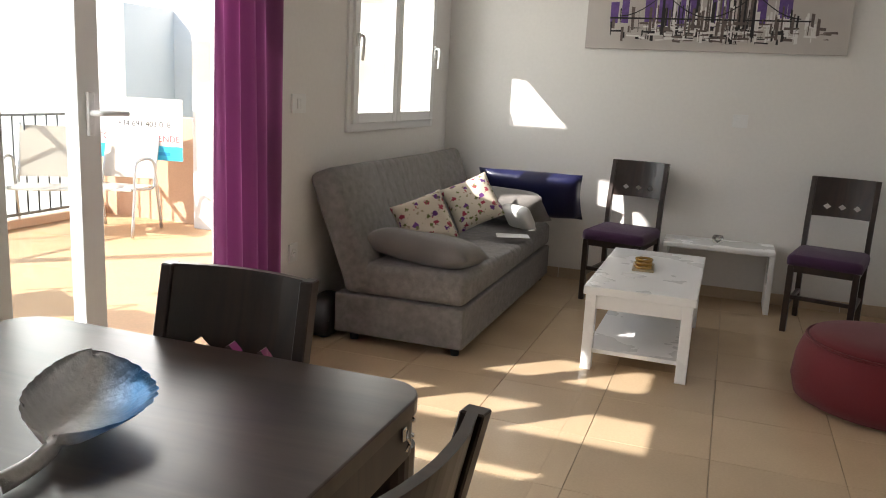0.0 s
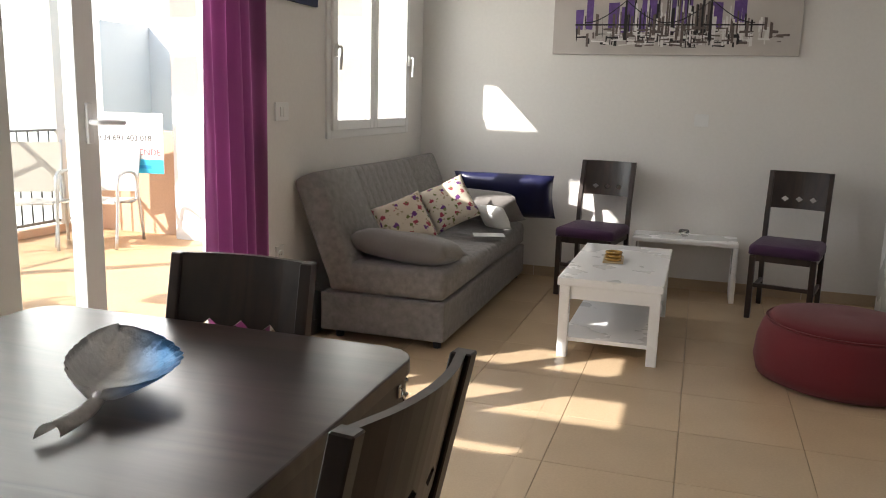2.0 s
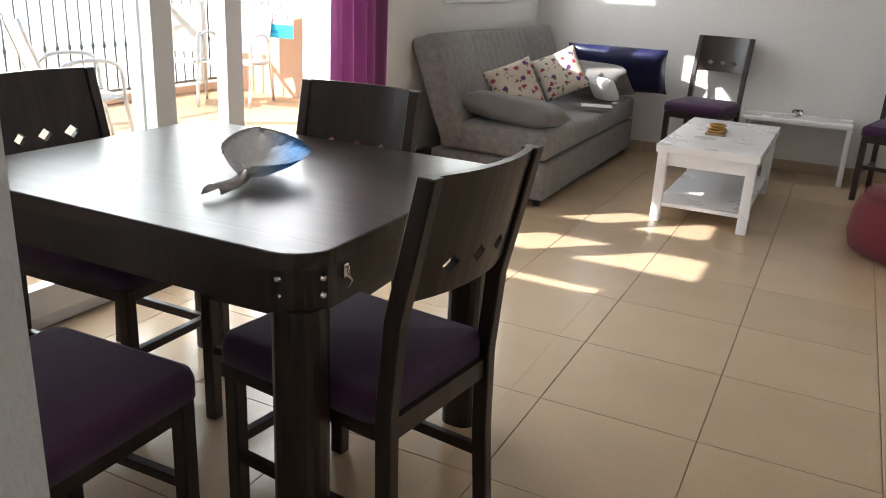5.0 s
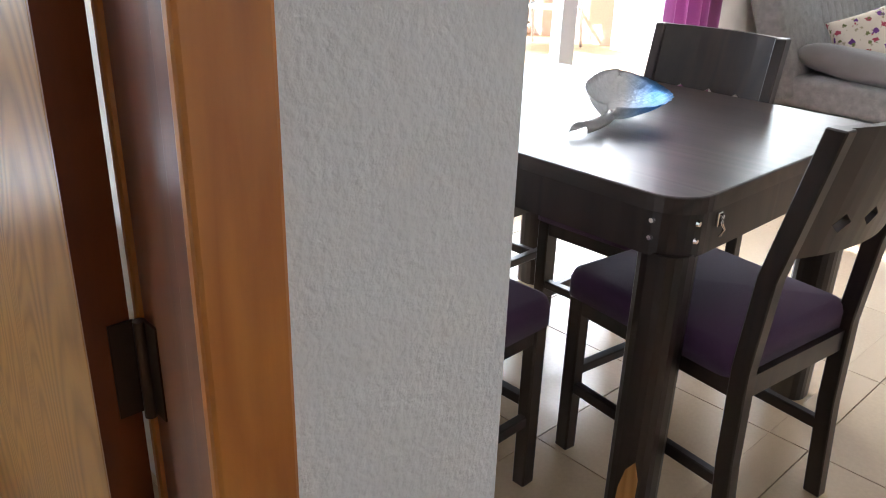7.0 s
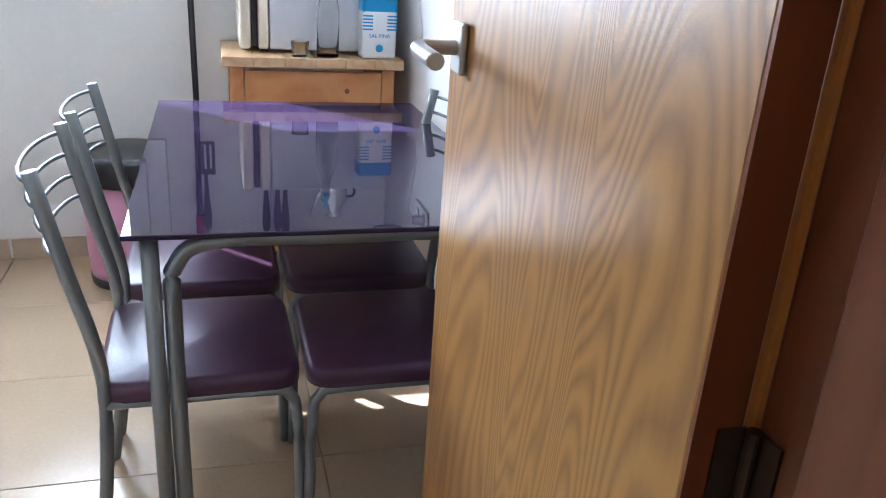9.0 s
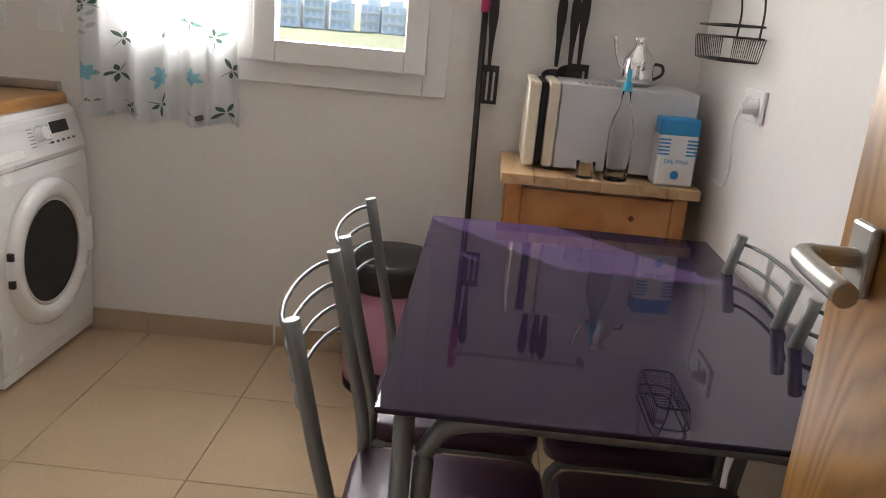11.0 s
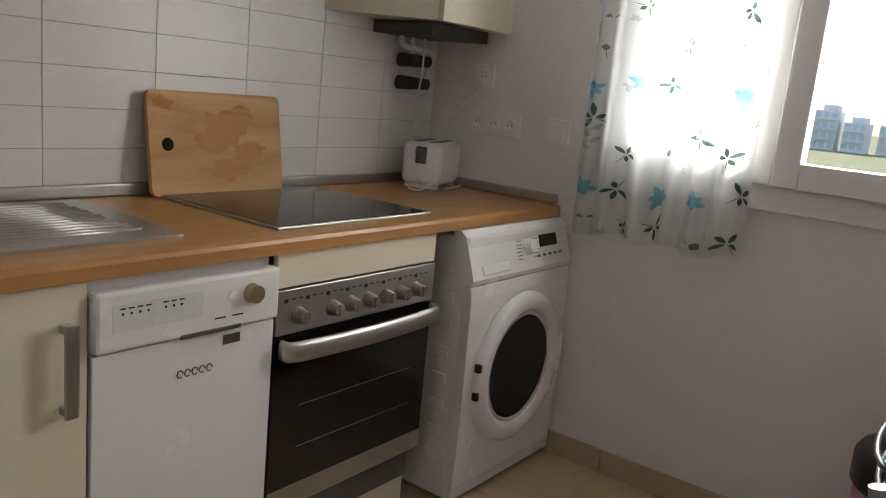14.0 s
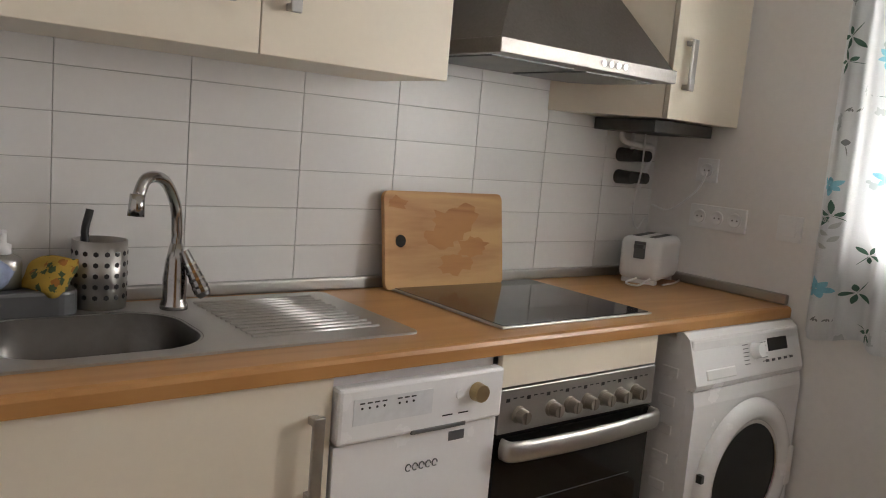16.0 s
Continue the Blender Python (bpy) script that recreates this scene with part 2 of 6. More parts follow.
def thing(name, label, category, group="", at=(0, 0, 0), rz=0.0):
    ob = new(name)
    ob.empty_display_size = 0.1
    ob.matrix_basis = pose(*at, 0, 0, rz)
    return tagged(ob, label, category, group)


def solid(name, bm, mat, label, category, at=(0, 0, 0), rz=0.0, group="", smooth=False, kind=""):
    ob = new(name, mesh(name, bm, mat, smooth))
    ob.matrix_basis = pose(*at, 0, 0, rz)
    return tagged(ob, label, category, group, kind)


def struct(name, bm, mat, label, smooth=False):
    return solid(name, bm, mat, label, name.split("_")[0], smooth=smooth, kind="structure")


def B():
    return bmesh.new()


def setparent(ob, parent):
    ob.parent = parent
    return ob


# ---- plan ----
XL, YB = -1.58, 6.80          # living room: terrace wall, end wall
XK, YK, YR = -2.68, -2.20, 0.63   # kitchen: window wall, counter wall, wall to the terrace
YD = 0.675                    # dining side of the kitchen wall
XW0, XW1 = 0.03, 0.19         # wall with the kitchen door
XR = 2.6                      # far side of the living room
YH = -3.0                     # hall end behind
HC = 2.55                     # ceiling
T = 0.22                      # outer wall thickness


# ---- structure ----
def boxes(*bs):
    bm = B()
    for b in bs:
        box(bm, *b)
    return bm


def pierced(x0, x1, y0, y1, z0, z1, holes, axis):
    """A wall along axis with openings (a0, a1, z0, z1), built of blocks round them."""
    lo, hi = (y0, y1) if axis == "y" else (x0, x1)
    cuts = sorted(holes)
    bs, a = [], lo
    for h0, h1, b0, b1 in cuts:
        bs.append((a, h0, z0, z1))
        if b0 > z0:
            bs.append((h0, h1, z0, b0))
        if b1 < z1:
            bs.append((h0, h1, b1, z1))
        a = h1
    bs.append((a, hi, z0, z1))
    return boxes(*[(x0, x1, p, q, r, s) if axis == "y" else (p, q, y0, y1, r, s) for p, q, r, s in bs])


struct("wall_terrace", pierced(XL - T, XL, YD, YB, 0, HC, [(1.75, 4.05, 0.0, 2.2), (5.06, 6.42, 1.16, 2.35)], "y"), M_WALL, "white plastered wall with patio door and window")
struct("wall_end", boxes((XL - T, XR, YB, YB + 0.15, 0, HC)), M_WALL, "white plastered end wall of the living room")
struct("wall_far_side", boxes((XR, XR + 0.15, YH, YB + 0.15, 0, HC)), M_WALL, "plain white wall of the living room")
struct("wall_hall", boxes((XW1, XR, YH - 0.15, YH, 0, HC)), M_WALL, "plain white wall at the hall end")
struct("wall_kitchen_door", pierced(XW0, XW1, YK - 0.8, YD, 0, HC, [(-0.42, 0.36, 0.0, 2.08)], "y"), M_ROUGHWALL, "white rough-rendered wall round the kitchen doorway")
struct("wall_kitchen_terrace", boxes((XK - T, XW0, YR, YD, 0, HC)), M_WALL, "white wall between kitchen and dining corner")
struct("wall_kitchen_window", pierced(XK - T, XK, YK - 0.15, YR, 0, HC, [(-1.46, -0.24, 1.01, 2.2)], "y"), M_WALL, "white kitchen wall with a window")
struct("wall_kitchen_counter", boxes((XK, XW0, YK - 0.15, YK - 0.012, 0, HC)), M_WALL, "white kitchen wall behind the tiles")
struct("ceiling", boxes((XL - T, XR + 0.15, YD, YB + 0.15, HC, HC + 0.2), (XK - T, XR + 0.15, YH - 0.15, YD, HC, HC + 0.2)), M_CEIL, "white plain ceiling")
FLOOR = struct("floor", boxes((XL - T, XR + 0.15, YD, YB + 0.15, -0.2, -0.006), (XK - T, XR + 0.15, YH - 0.15, YD, -0.2, -0.006)), M_GROUT, "beige ceramic tiled floor with thin dark joints")
M_SALMON = material("salmon_render", (0.62, 0.42, 0.29), 0.9, var=0.06, scale=3, bump=0.3, bump_scale=90)
M_TERRA = material("terrace_tile", (0.56, 0.36, 0.20), 0.6, var=0.1, scale=4, per_piece=0.06)
M_EXT = material("white_render", (0.8, 0.79, 0.77), 0.9, var=0.03, scale=2, bump=0.3, bump_scale=90)
struct("terrace_floor", boxes((-5.45, XL - T, YD, 7.3, -0.2, -0.008)), M_TERRA, "warm terracotta terrace tiles in sun")
struct("wall_parapet", boxes((-5.45, -4.1, 7.12, 7.3, -0.2, 1.0)), M_SALMON, "salmon rendered terrace parapet")
struct("wall_terrace_end", boxes((-4.1, XL - T, 6.95, 7.3, -0.2, 2.9)), M_EXT, "white rendered terrace end wall in sun")
struct("wall_terrace_start", boxes((-5.45, XK - T, YD - 0.2, YD, -0.2, 2.95)), M_EXT, "white rendered terrace wall")
M_BEAM = material("white_beam_paint", (0.75, 0.74, 0.72), 0.7, var=0.04, scale=3)
pg = thing("terrace_pergola", "white painted beams spanning above the terrace", "pergola")
for k in range(-1, 8):
    bm = B()
    box(bm, -5.40, XL - T, 1.83 + 0.67 * k, 2.05 + 0.67 * k, 2.5, 2.65, 0.006, 1)
    part("beam", bm, M_BEAM, pg)
for y0 in (1.16, 4.1, 6.78):
    bm = B()
    box(bm, -5.40, -5.29, y0, y0 + 0.11, -0.008, 2.5, 0.006, 1)
    part("post", bm, M_BEAM, pg)
bm = B()
box(bm, -5.36, -5.28, YD, 7.12, 0, 0.07)
struct("terrace_kerb", bm, M_SALMON, "low tiled kerb under the railing")
# ground, road to horizon
struct("ground", boxes((-900, 900, -900, 900, -7.2, -7.0)), material("dry_grass", (0.16, 0.17, 0.07), 0.95, var=0.3, scale=0.05, fine=2), "pale grass ground far below")

# skirting
bs = []
x = XL + 0.001
while x < XR - 0.05:
    bs.append((x, min(x + 0.495, XR), YB - 0.012, YB, 0, 0.08))
    x += 0.5
y = 4.07
while y < YB - 0.1:
    bs.append((XL, XL + 0.012, y, min(y + 0.495, YB - 0.014), 0, 0.08))
    y += 0.5
for y0 in (-1.56, -1.30, -0.80, -0.31, 0.18):
    bs.append((XK, XK + 0.012, y0, min(y0 + 0.488 if y0 > -1.5 else y0 + 0.255, YR - 0.014), 0, 0.08))
x = XK + 0.02
while x < XW0 - 0.1:
    bs.append((x, min(x + 0.488, XW0), YR - 0.012, YR, 0, 0.08))
    x += 0.495
x = XL + 0.02
while x < XW1 - 0.1:
    bs.append((x, min(x + 0.488, XW1), YD, YD + 0.012, 0, 0.08))
    x += 0.495
for y0 in (0.44,):
    bs.append((XW1, XW1 + 0.012, y0, YD, 0, 0.08))
struct("baseboard", boxes(*bs), M_SKIRT, "beige ceramic skirting tiles")


# ---- windows and doors ----
def frame_bm(x0, x1, y0, y1, z0, z1, w, bevel=0.004):
    """A rectangular frame in the yz plane."""
    bm = B()
    box(bm, x0, x1, y0, y0 + w, z0, z1, bevel)
    box(bm, x0, x1, y1 - w, y1, z0, z1, bevel)
    box(bm, x0, x1, y0 + w, y1 - w, z0, z0 + w, bevel)
    box(bm, x0, x1, y0 + w, y1 - w, z1 - w, z1, bevel)
    return bm


def pane(parent, x, y0, y1, z0, z1):
    bm = B()
    box(bm, x - 0.003, x + 0.003, y0, y1, z0, z1)
    ob = part("pane", bm, M_GLASS, parent)
    ob.visible_shadow = False
    return ob


def sash(win, x, y0, y1, z0, z1, w=0.065, handle_y=None):
    s = part("sash", frame_bm(x - 0.035, x + 0.025, y0, y1, z0, z1, w), M_UPVC, win)
    pane(s, x - 0.01, y0 + w - 0.004, y1 - w + 0.004, z0 + w - 0.004, z1 - w + 0.004)
    if handle_y is not None:
        bm = B()
        zc = (z0 + z1) / 2 - 0.1
        box(bm, x + 0.025, x + 0.04, handle_y - 0.012, handle_y + 0.012, zc - 0.03, zc + 0.05, 0.004)
        tube(bm, bend([(x + 0.035, handle_y, zc + 0.03), (x + 0.065, handle_y, zc + 0.025), (x + 0.07, handle_y - 0.01, zc - 0.03), (x + 0.065, handle_y - 0.012, zc - 0.11)]), 0.009)
        part("window_handle", bm, M_WHITEPL, s)
    return s


win = thing("window_1", "white pvc casement window with two sashes", "window")
win["kind"] = "structure"
part("window_frame", frame_bm(XL - 0.06, XL + 0.016, 5.03, 6.45, 1.12, 2.38, 0.055), M_UPVC, win)
sash(win, XL + 0.01, 5.075, 5.72, 1.17, 2.33, handle_y=5.105)
sash(win, XL + 0.01, 5.725, 6.405, 1.17, 2.33, handle_y=6.375)
kw = thing("window_2", "white pvc kitchen window, sashes closed", "window")
kw["kind"] = "structure"
part("window_frame", frame_bm(XK - 0.06, XK + 0.018, -1.48, -0.225, 1.0, 2.22, 0.085), M_UPVC, kw)
bm = B()
for k in range(6):
    box(bm, XK - 0.20, XK - 0.188, -1.45, -0.25, 1.945 + k * 0.042, 1.9868 + k * 0.042, 0.003, 1)
part("roller_shutter", bm, M_UPVC, kw, "white slatted roller shutter, mostly raised")
sash(kw, XK + 0.03, -0.895, -0.30, 1.075, 2.15, 0.075)
sash(kw, XK + 0.012, -1.42, -0.90, 1.075, 2.15, 0.075)

pd = thing("door_1", "white pvc glazed patio door, one leaf slid open", "door")
pd["kind"] = "structure"
part("door_frame", frame_bm(XL - 0.12, XL - 0.03, 1.75, 4.05, 0.0, 2.2, 0.05), M_UPVC, pd)


def leaf(x, y0, y1, name="leaf"):
    s = part(name, frame_bm(x - 0.03, x + 0.03, y0, y1, 0.05, 2.15, 0.11), M_UPVC, pd)
    pane(s, x, y0 + 0.1, y1 - 0.1, 0.15, 2.05)
    return s


leaf(XL - 0.045, 1.80, 2.68)
l2 = leaf(XL - 0.108, 2.56, 3.17)
bm = B()
box(bm, XL - 0.077, XL - 0.062, 3.095, 3.125, 1.17, 1.33, 0.005)
tube(bm, bend([(XL - 0.07, 3.11, 1.255), (XL - 0.02, 3.11, 1.255), (XL - 0.012, 3.15, 1.255), (XL - 0.012, 3.24, 1.252)]), 0.011)
part("door_handle", bm, M_WHITEPL, l2)

# kitchen door with casing
M_CASING = wood("orange_pine", (0.40, 0.12, 0.012), (0.58, 0.22, 0.032), 0.35, "Z", 5, 0.8, coat=0.2)
M_OAK = wood("oak_veneer", (0.235, 0.105, 0.019), (0.415, 0.21, 0.05), 0.38, "Z", 3.4, 7.5, coat=0.15)
kd = thing("door_2", "oak veneered interior door standing open", "door")
kd["kind"] = "structure"
bm = B()
for x0, x1 in ((XW1, XW1 + 0.016), (XW0 - 0.016, XW0)):
    box(bm, x0, x1, 0.319 if x0 > 0.1 else 0.341, 0.396, 0, 2.15, 0.005)
    box(bm, x0, x1, -0.49, -0.405, 0, 2.15, 0.005)
    box(bm, x0, x1, -0.405, 0.3185, 2.066, 2.15, 0.005)
part("casing", bm, M_CASING, kd, "orange varnished pine casing")
M_JAMB = wood("red_brown_wood", (0.115, 0.024, 0.005), (0.21, 0.054, 0.011), 0.3, "Z", 5, 0.8, coat=0.3)
bm = B()
box(bm, XW0, XW1, 0.345, 0.36, 0, 2.08, 0.003)
box(bm, XW0 + 0.06, XW1, 0.331, 0.3445, 0, 2.055, 0.002)
box(bm, XW1 - 0.024, XW1, 0.322, 0.3305, 0, 2.055, 0.002)
box(bm, XW0, XW1, -0.42, -0.395, 0, 2.08, 0.003)
box(bm, XW0, XW1, -0.395, 0.345, 2.055, 2.08, 0.003)
box(bm, XW0 + 0.065, XW0 + 0.105, -0.395, -0.383, 0, 2.055, 0.003)
part("jamb", bm, M_JAMB, kd, "red-brown varnished jamb")
bm = B()
box(bm, -0.676, 0.022, 0.292, 0.3335, 0.008, 2.045, 0.002)
dl = part("leaf", bm, M_OAK, kd)
bm = B()
box(bm, 0.0222, 0.0262, 0.292, 0.3335, 0.008, 2.045)
part("edge_strip", bm, M_JAMB, dl, "dark red-brown hinge edge")
for zh in (0.25, 0.855, 1.82):
    bm = B()
    cyl(bm, (0.034, 0.339, zh - 0.055), (0.034, 0.339, zh + 0.05), 0.006)
    box(bm, 0.0264, 0.0284, 0.312, 0.336, zh - 0.05, zh + 0.05)
    box(bm, 0.034, 0.06, 0.342, 0.3448, zh - 0.05, zh + 0.05)
    part("hinge", bm, material("dark_bronze", (0.10, 0.065, 0.045), 0.4, 0.8), dl, "dark bronze hinge")
bm = B()
box(bm, -0.635, -0.589, 0.28, 0.29, 1.06, 1.13, 0.004)
cyl(bm, (-0.612, 0.285, 1.095), (-0.612, 0.235, 1.095), 0.01)
tube(bm, bend([(-0.612, 0.238, 1.095), (-0.60, 0.225, 1.095), (-0.56, 0.22, 1.095), (-0.49, 0.22, 1.093)]), 0.011, 12)
part("handle", bm, M_STEEL, dl, "brushed steel lever handle")

# railing
rl = thing("terrace_railing", "grey painted steel railing round the terrace", "railing", at=(-5.32, 0, 0))
bm = B()
box(bm, -0.02, 0.02, YD, 7.1, 0.98, 1.0)
part("top_rail", bm, M_GREYMETAL, rl)
bm = B()
box(bm, -0.015, 0.015, YD, 7.1, 0.1, 0.125)
part("bottom_rail", bm, M_GREYMETAL, rl)
bm = B()
M_RAIL = material("dark_rail_paint", (0.07, 0.075, 0.08), 0.5)
lathe(bm, [(0.008, 0.12), (0.008, 0.5), (0.017, 0.52), (0.017, 0.54), (0.008, 0.56), (0.008, 0.985)], 6)
bal = mesh("baluster", bm, M_RAIL)
y = 1.2
while y < 7.1:
    ob = new("baluster", bal)
    ob.parent = rl
    ob.location = (0, y, 0)
    y += 0.125


# ---- living room ----
def dining_chair(name="dining_chair"):
    """Faces +y: back at -y. Origin on the floor under the seat."""
    c = thing(name, "dark wenge dining chair with purple upholstered seat", "chair", "dining chairs")
    for sx in (-1, 1):
        bm = B()
        x = sx * 0.19
        prof = [(-0.215, 0.0), (-0.195, 0.25), (-0.19, 0.46), (-0.205, 0.66), (-0.27, 0.955)]
        rings = []
        for y, z in prof:
            rings.append([bm.verts.new((x + dx * 0.016, y + dy * 0.02, z)) for dx, dy in ((-1, -1), (1, -1), (1, 1), (-1, 1))])
        for s, t in zip(rings, rings[1:]):
            for k in range(4):
                bm.faces.new((s[k], s[(k + 1) % 4], t[(k + 1) % 4], t[k]))
        bm.faces.new(rings[0]), bm.faces.new(rings[-1])
        bmesh.ops.bevel(bm, geom=bm.edges[:], offset=0.003, segments=1, affect="EDGES")
        part("back_post", bm, M_DARK, c)
        bm = B()
        box(bm, sx * 0.185 - 0.018, sx * 0.185 + 0.018, 0.232, 0.272, 0.0, 0.43, 0.004, 1)
        part("leg", bm, M_DARK, c)
        bm = B()
        box(bm, sx * 0.185 - 0.011, sx * 0.185 + 0.011, -0.19, 0.235, 0.17, 0.2, 0.003, 1)
        part("stretcher", bm, M_DARK, c)
    bm = B()
    box(bm, -0.17, 0.17, -0.013, 0.013, 0.155, 0.18, 0.003, 1, Matrix.Translation((0, 0.25, 0.06)))
    box(bm, -0.17, 0.17, -0.2, -0.178, 0.39, 0.44)
    box(bm, -0.18, 0.18, 0.242, 0.264, 0.39, 0.44)
    box(bm, -0.198, -0.172, -0.178, 0.242, 0.39, 0.44)
    box(bm, 0.172, 0.198, -0.178, 0.242, 0.39, 0.44)
    part("seat_frame", bm, M_DARK, c)
    # curved back panel with three diamond holes
    bm = B()
    xs = [-0.178, -0.115, -0.09, -0.065, -0.025, 0.0, 0.025, 0.065, 0.09, 0.115, 0.178]
    zs = [0.70, 0.745, 0.765, 0.785, 0.86, 0.955]

    def pt(x, z, d):
        t = (z - 0.66) / 0.295
        return (x, -0.205 - 0.065 * t - 0.03 * (1 - (x / 0.178) ** 2) + d, z)

    grid = {(i, j): [bm.verts.new(pt(x, z, d)) for d in (-0.009, 0.009)] for i, x in enumerate(xs) for j, z in enumerate(zs)}
    holes = {(i, j) for i in (1, 2, 4, 5, 7, 8) for j in (1, 2)}

    def quad(a, b, c2, d, s):
        vs = [grid[a][s], grid[b][s], grid[c2][s], grid[d][s]]
        bm.faces.new(vs if s else vs[::-1])
    for i in range(len(xs) - 1):
        for j in range(len(zs) - 1):
            for s in (0, 1):
                if (i, j) not in holes:
                    quad((i, j), (i + 1, j), (i + 1, j + 1), (i, j + 1), s)
                else:
                    ii, jj = (i - 1) % 3, j - 1
                    corner = (i if ii == 0 else i + 1, j if jj == 0 else j + 1)
                    o1 = (i + 1 if ii == 0 else i, corner[1])
                    o2 = (corner[0], j + 1 if jj == 0 else j)
                    vs = [grid[corner][s], grid[o1][s], grid[o2][s]]
                    bm.faces.new(vs)
    for i0 in (1, 4, 7):
        loop = [(i0, 2), (i0 + 1, 1), (i0 + 2, 2), (i0 + 1, 3)]
        for a, b in zip(loop, loop[1:] + loop[:1]):
            bm.faces.new((grid[a][0], grid[b][0], grid[b][1], grid[a][1]))
    n, mz = len(xs), len(zs)
    rim = [(i, 0) for i in range(n)] + [(n - 1, j) for j in range(1, mz)] + [(i, mz - 1) for i in range(n - 2, -1, -1)] + [(0, j) for j in range(mz - 2, 0, -1)]
    for a, b in zip(rim, rim[1:] + rim[:1]):
        bm.faces.new((grid[a][0], grid[b][0], grid[b][1], grid[a][1]))
    part("backrest", bm, M_DARK, c, "curved wenge back panel with three diamond cut-outs")
    bm = B()
    slab(bm, round_rect(-0.215, 0.215, -0.185, 0.285, 0.04), 0.435, 0.495, 0.022)
    for v in bm.verts:
        if v.co.z > 0.47:
            v.co.z += 0.018 * max(0, 1 - (v.co.x / 0.22) ** 2)
    part("seat", bm, M_PURPLE, c, "purple velour seat cushion", True)
    return c


CH = dining_chair()
CH.matrix_basis = pose(-0.024, 1.655, 0, 0, 0, 83)
copy_thing(CH, pose(-0.495, 2.085, 0, 0, 0, 180 + 2))
copy_thing(CH, pose(-0.455, 1.058, 0, 0, 0, 1))
copy_thing(CH, pose(-1.08, 1.86, 0, 0, 0, -90))
tagged(copy_thing(CH, pose(-0.07, 6.44, 0, 0, 0, 180 - 10)), "dark wenge dining chair with purple seat against the end wall")
tagged(copy_thing(CH, pose(1.25, 6.30, 0, 0, 0, 180 - 13)), "dark wenge dining chair with purple seat beside a white side table")

# dining table
dt = thing("dining_table", "dark wenge extending dining table with rounded corners", "table")
TX0, TX1, TY0, TY1, TZ = -1.08, 0.03, 1.337, 2.27, 0.79
bm = B()
slab(bm, round_rect(TX0, TX1, TY0, TY1, 0.09, 8), TZ - 0.034, TZ, 0.004)
part("tabletop", bm, M_DARKTOP, dt)
bm = B()
slab(bm, round_rect(TX0 + 0.008, TX1 - 0.008, TY0 + 0.008, TY1 - 0.008, 0.085, 8), TZ - 0.125, TZ - 0.036, 0.002)
part("apron", bm, M_DARK, dt)
for sx, lx in ((0, TX0 + 0.012), (1, TX1 - 0.012)):
    for sy, ly in ((0, TY0 + 0.012), (1, TY1 - 0.012)):
        x0, x1 = (lx, lx + 0.105) if sx == 0 else (lx - 0.105, lx)
        y0, y1 = (ly, ly + 0.105) if sy == 0 else (ly - 0.105, ly)
        bm = B()
        slab(bm, round_rect(x0, x1, y0, y1, 0.04, 4), 0, TZ - 0.12)
        lg = part("leg", bm, M_DARK, dt)
        for bx, by, nx, ny in ((x0 + 0.04, y0 if sy == 0 else y1, 0, -1 if sy == 0 else 1), (x1 if sx else x0, y0 + 0.05, 1 if sx else -1, 0)):
            for zz in (0.70, 0.735):
                b2 = B()
                cyl(b2, (bx, by, zz), (bx + nx * 0.006, by + ny * 0.006, zz), 0.007, 0.005, 8)
                part("bolt", b2, M_CHROME, lg, "chrome bolt head")
        if sx == 1 and sy == 0:
            b2 = B()
            slab(b2, [(0, 0), (0.05, 0.0), (0.052, 0.16), (0.04, 0.2), (0.02, 0.17), (0.008, 0.12)], 0, 0.002)
            bmesh.ops.transform(b2, matrix=Matrix.Translation((x1 - 0.062, y0 - 0.0025, 0.0)) @ Matrix.Rotation(radians(90), 4, "X"), verts=b2.verts[:])
            part("worn_patch", b2, wood("bare_wood", (0.45, 0.2, 0.05), (0.62, 0.32, 0.1), 0.6, "Z"), lg, "bare orange wood where veneer chipped off")
for yy in (TY0 + 0.13, TY1 - 0.13):
    bm = B()
    box(bm, TX1 - 0.009, TX1 - 0.001, yy - 0.008, yy + 0.008, TZ - 0.075, TZ - 0.045, 0.002, 1)
    tube(bm, [(TX1 + 0.002, yy, TZ - 0.05), (TX1 + 0.006, yy - 0.006, TZ - 0.065), (TX1 + 0.006, yy + 0.006, TZ - 0.08), (TX1 + 0.002, yy, TZ - 0.095)], 0.003, 6)
    part("clip", bm, M_CHROME, dt, "small chrome table clip")

# leaf-shaped dish
bm = B()
N, K = 44, 16
rows = []
for i in range(N + 1):
    u = i / N
    w = 0.112 * math.sin(math.pi * u ** 0.85) ** 0.72 + 0.012 * (1 - u)
    zc = 0.005 + 0.062 * max(0, (u - 0.5) / 0.5) ** 2 + 0.026 * max(0, (0.25 - u) / 0.25) ** 2
    zr = 0.052 + 0.030 * u
    r = []
    for k in range(K + 1):
        v = k / K * 2 - 1
        edge = 0.004 * abs(math.sin(u * math.pi * 11)) * abs(v) ** 6
        z = zc + (zr - zc) * abs(v) ** 2.3 * (1.0 + 0.12 * v) + 0.0012 * math.sin(9 * abs(v) + 14 * u)
        r.append(bm.verts.new((u * 0.325, v * (w + edge) * (1.2 if v < 0 else 0.6), z)))
    rows.append(r)
for a, b in zip(rows, rows[1:]):
    for k in range(K):
        bm.faces.new((a[k], a[k + 1], b[k + 1], b[k]))
bmesh.ops.solidify(bm, geom=bm.faces[:], thickness=0.004)
dish = thing("leaf_dish", "hammered silver leaf-shaped dish with blue tint", "dish", at=(-0.388, 1.665, TZ + 0.003), rz=122)
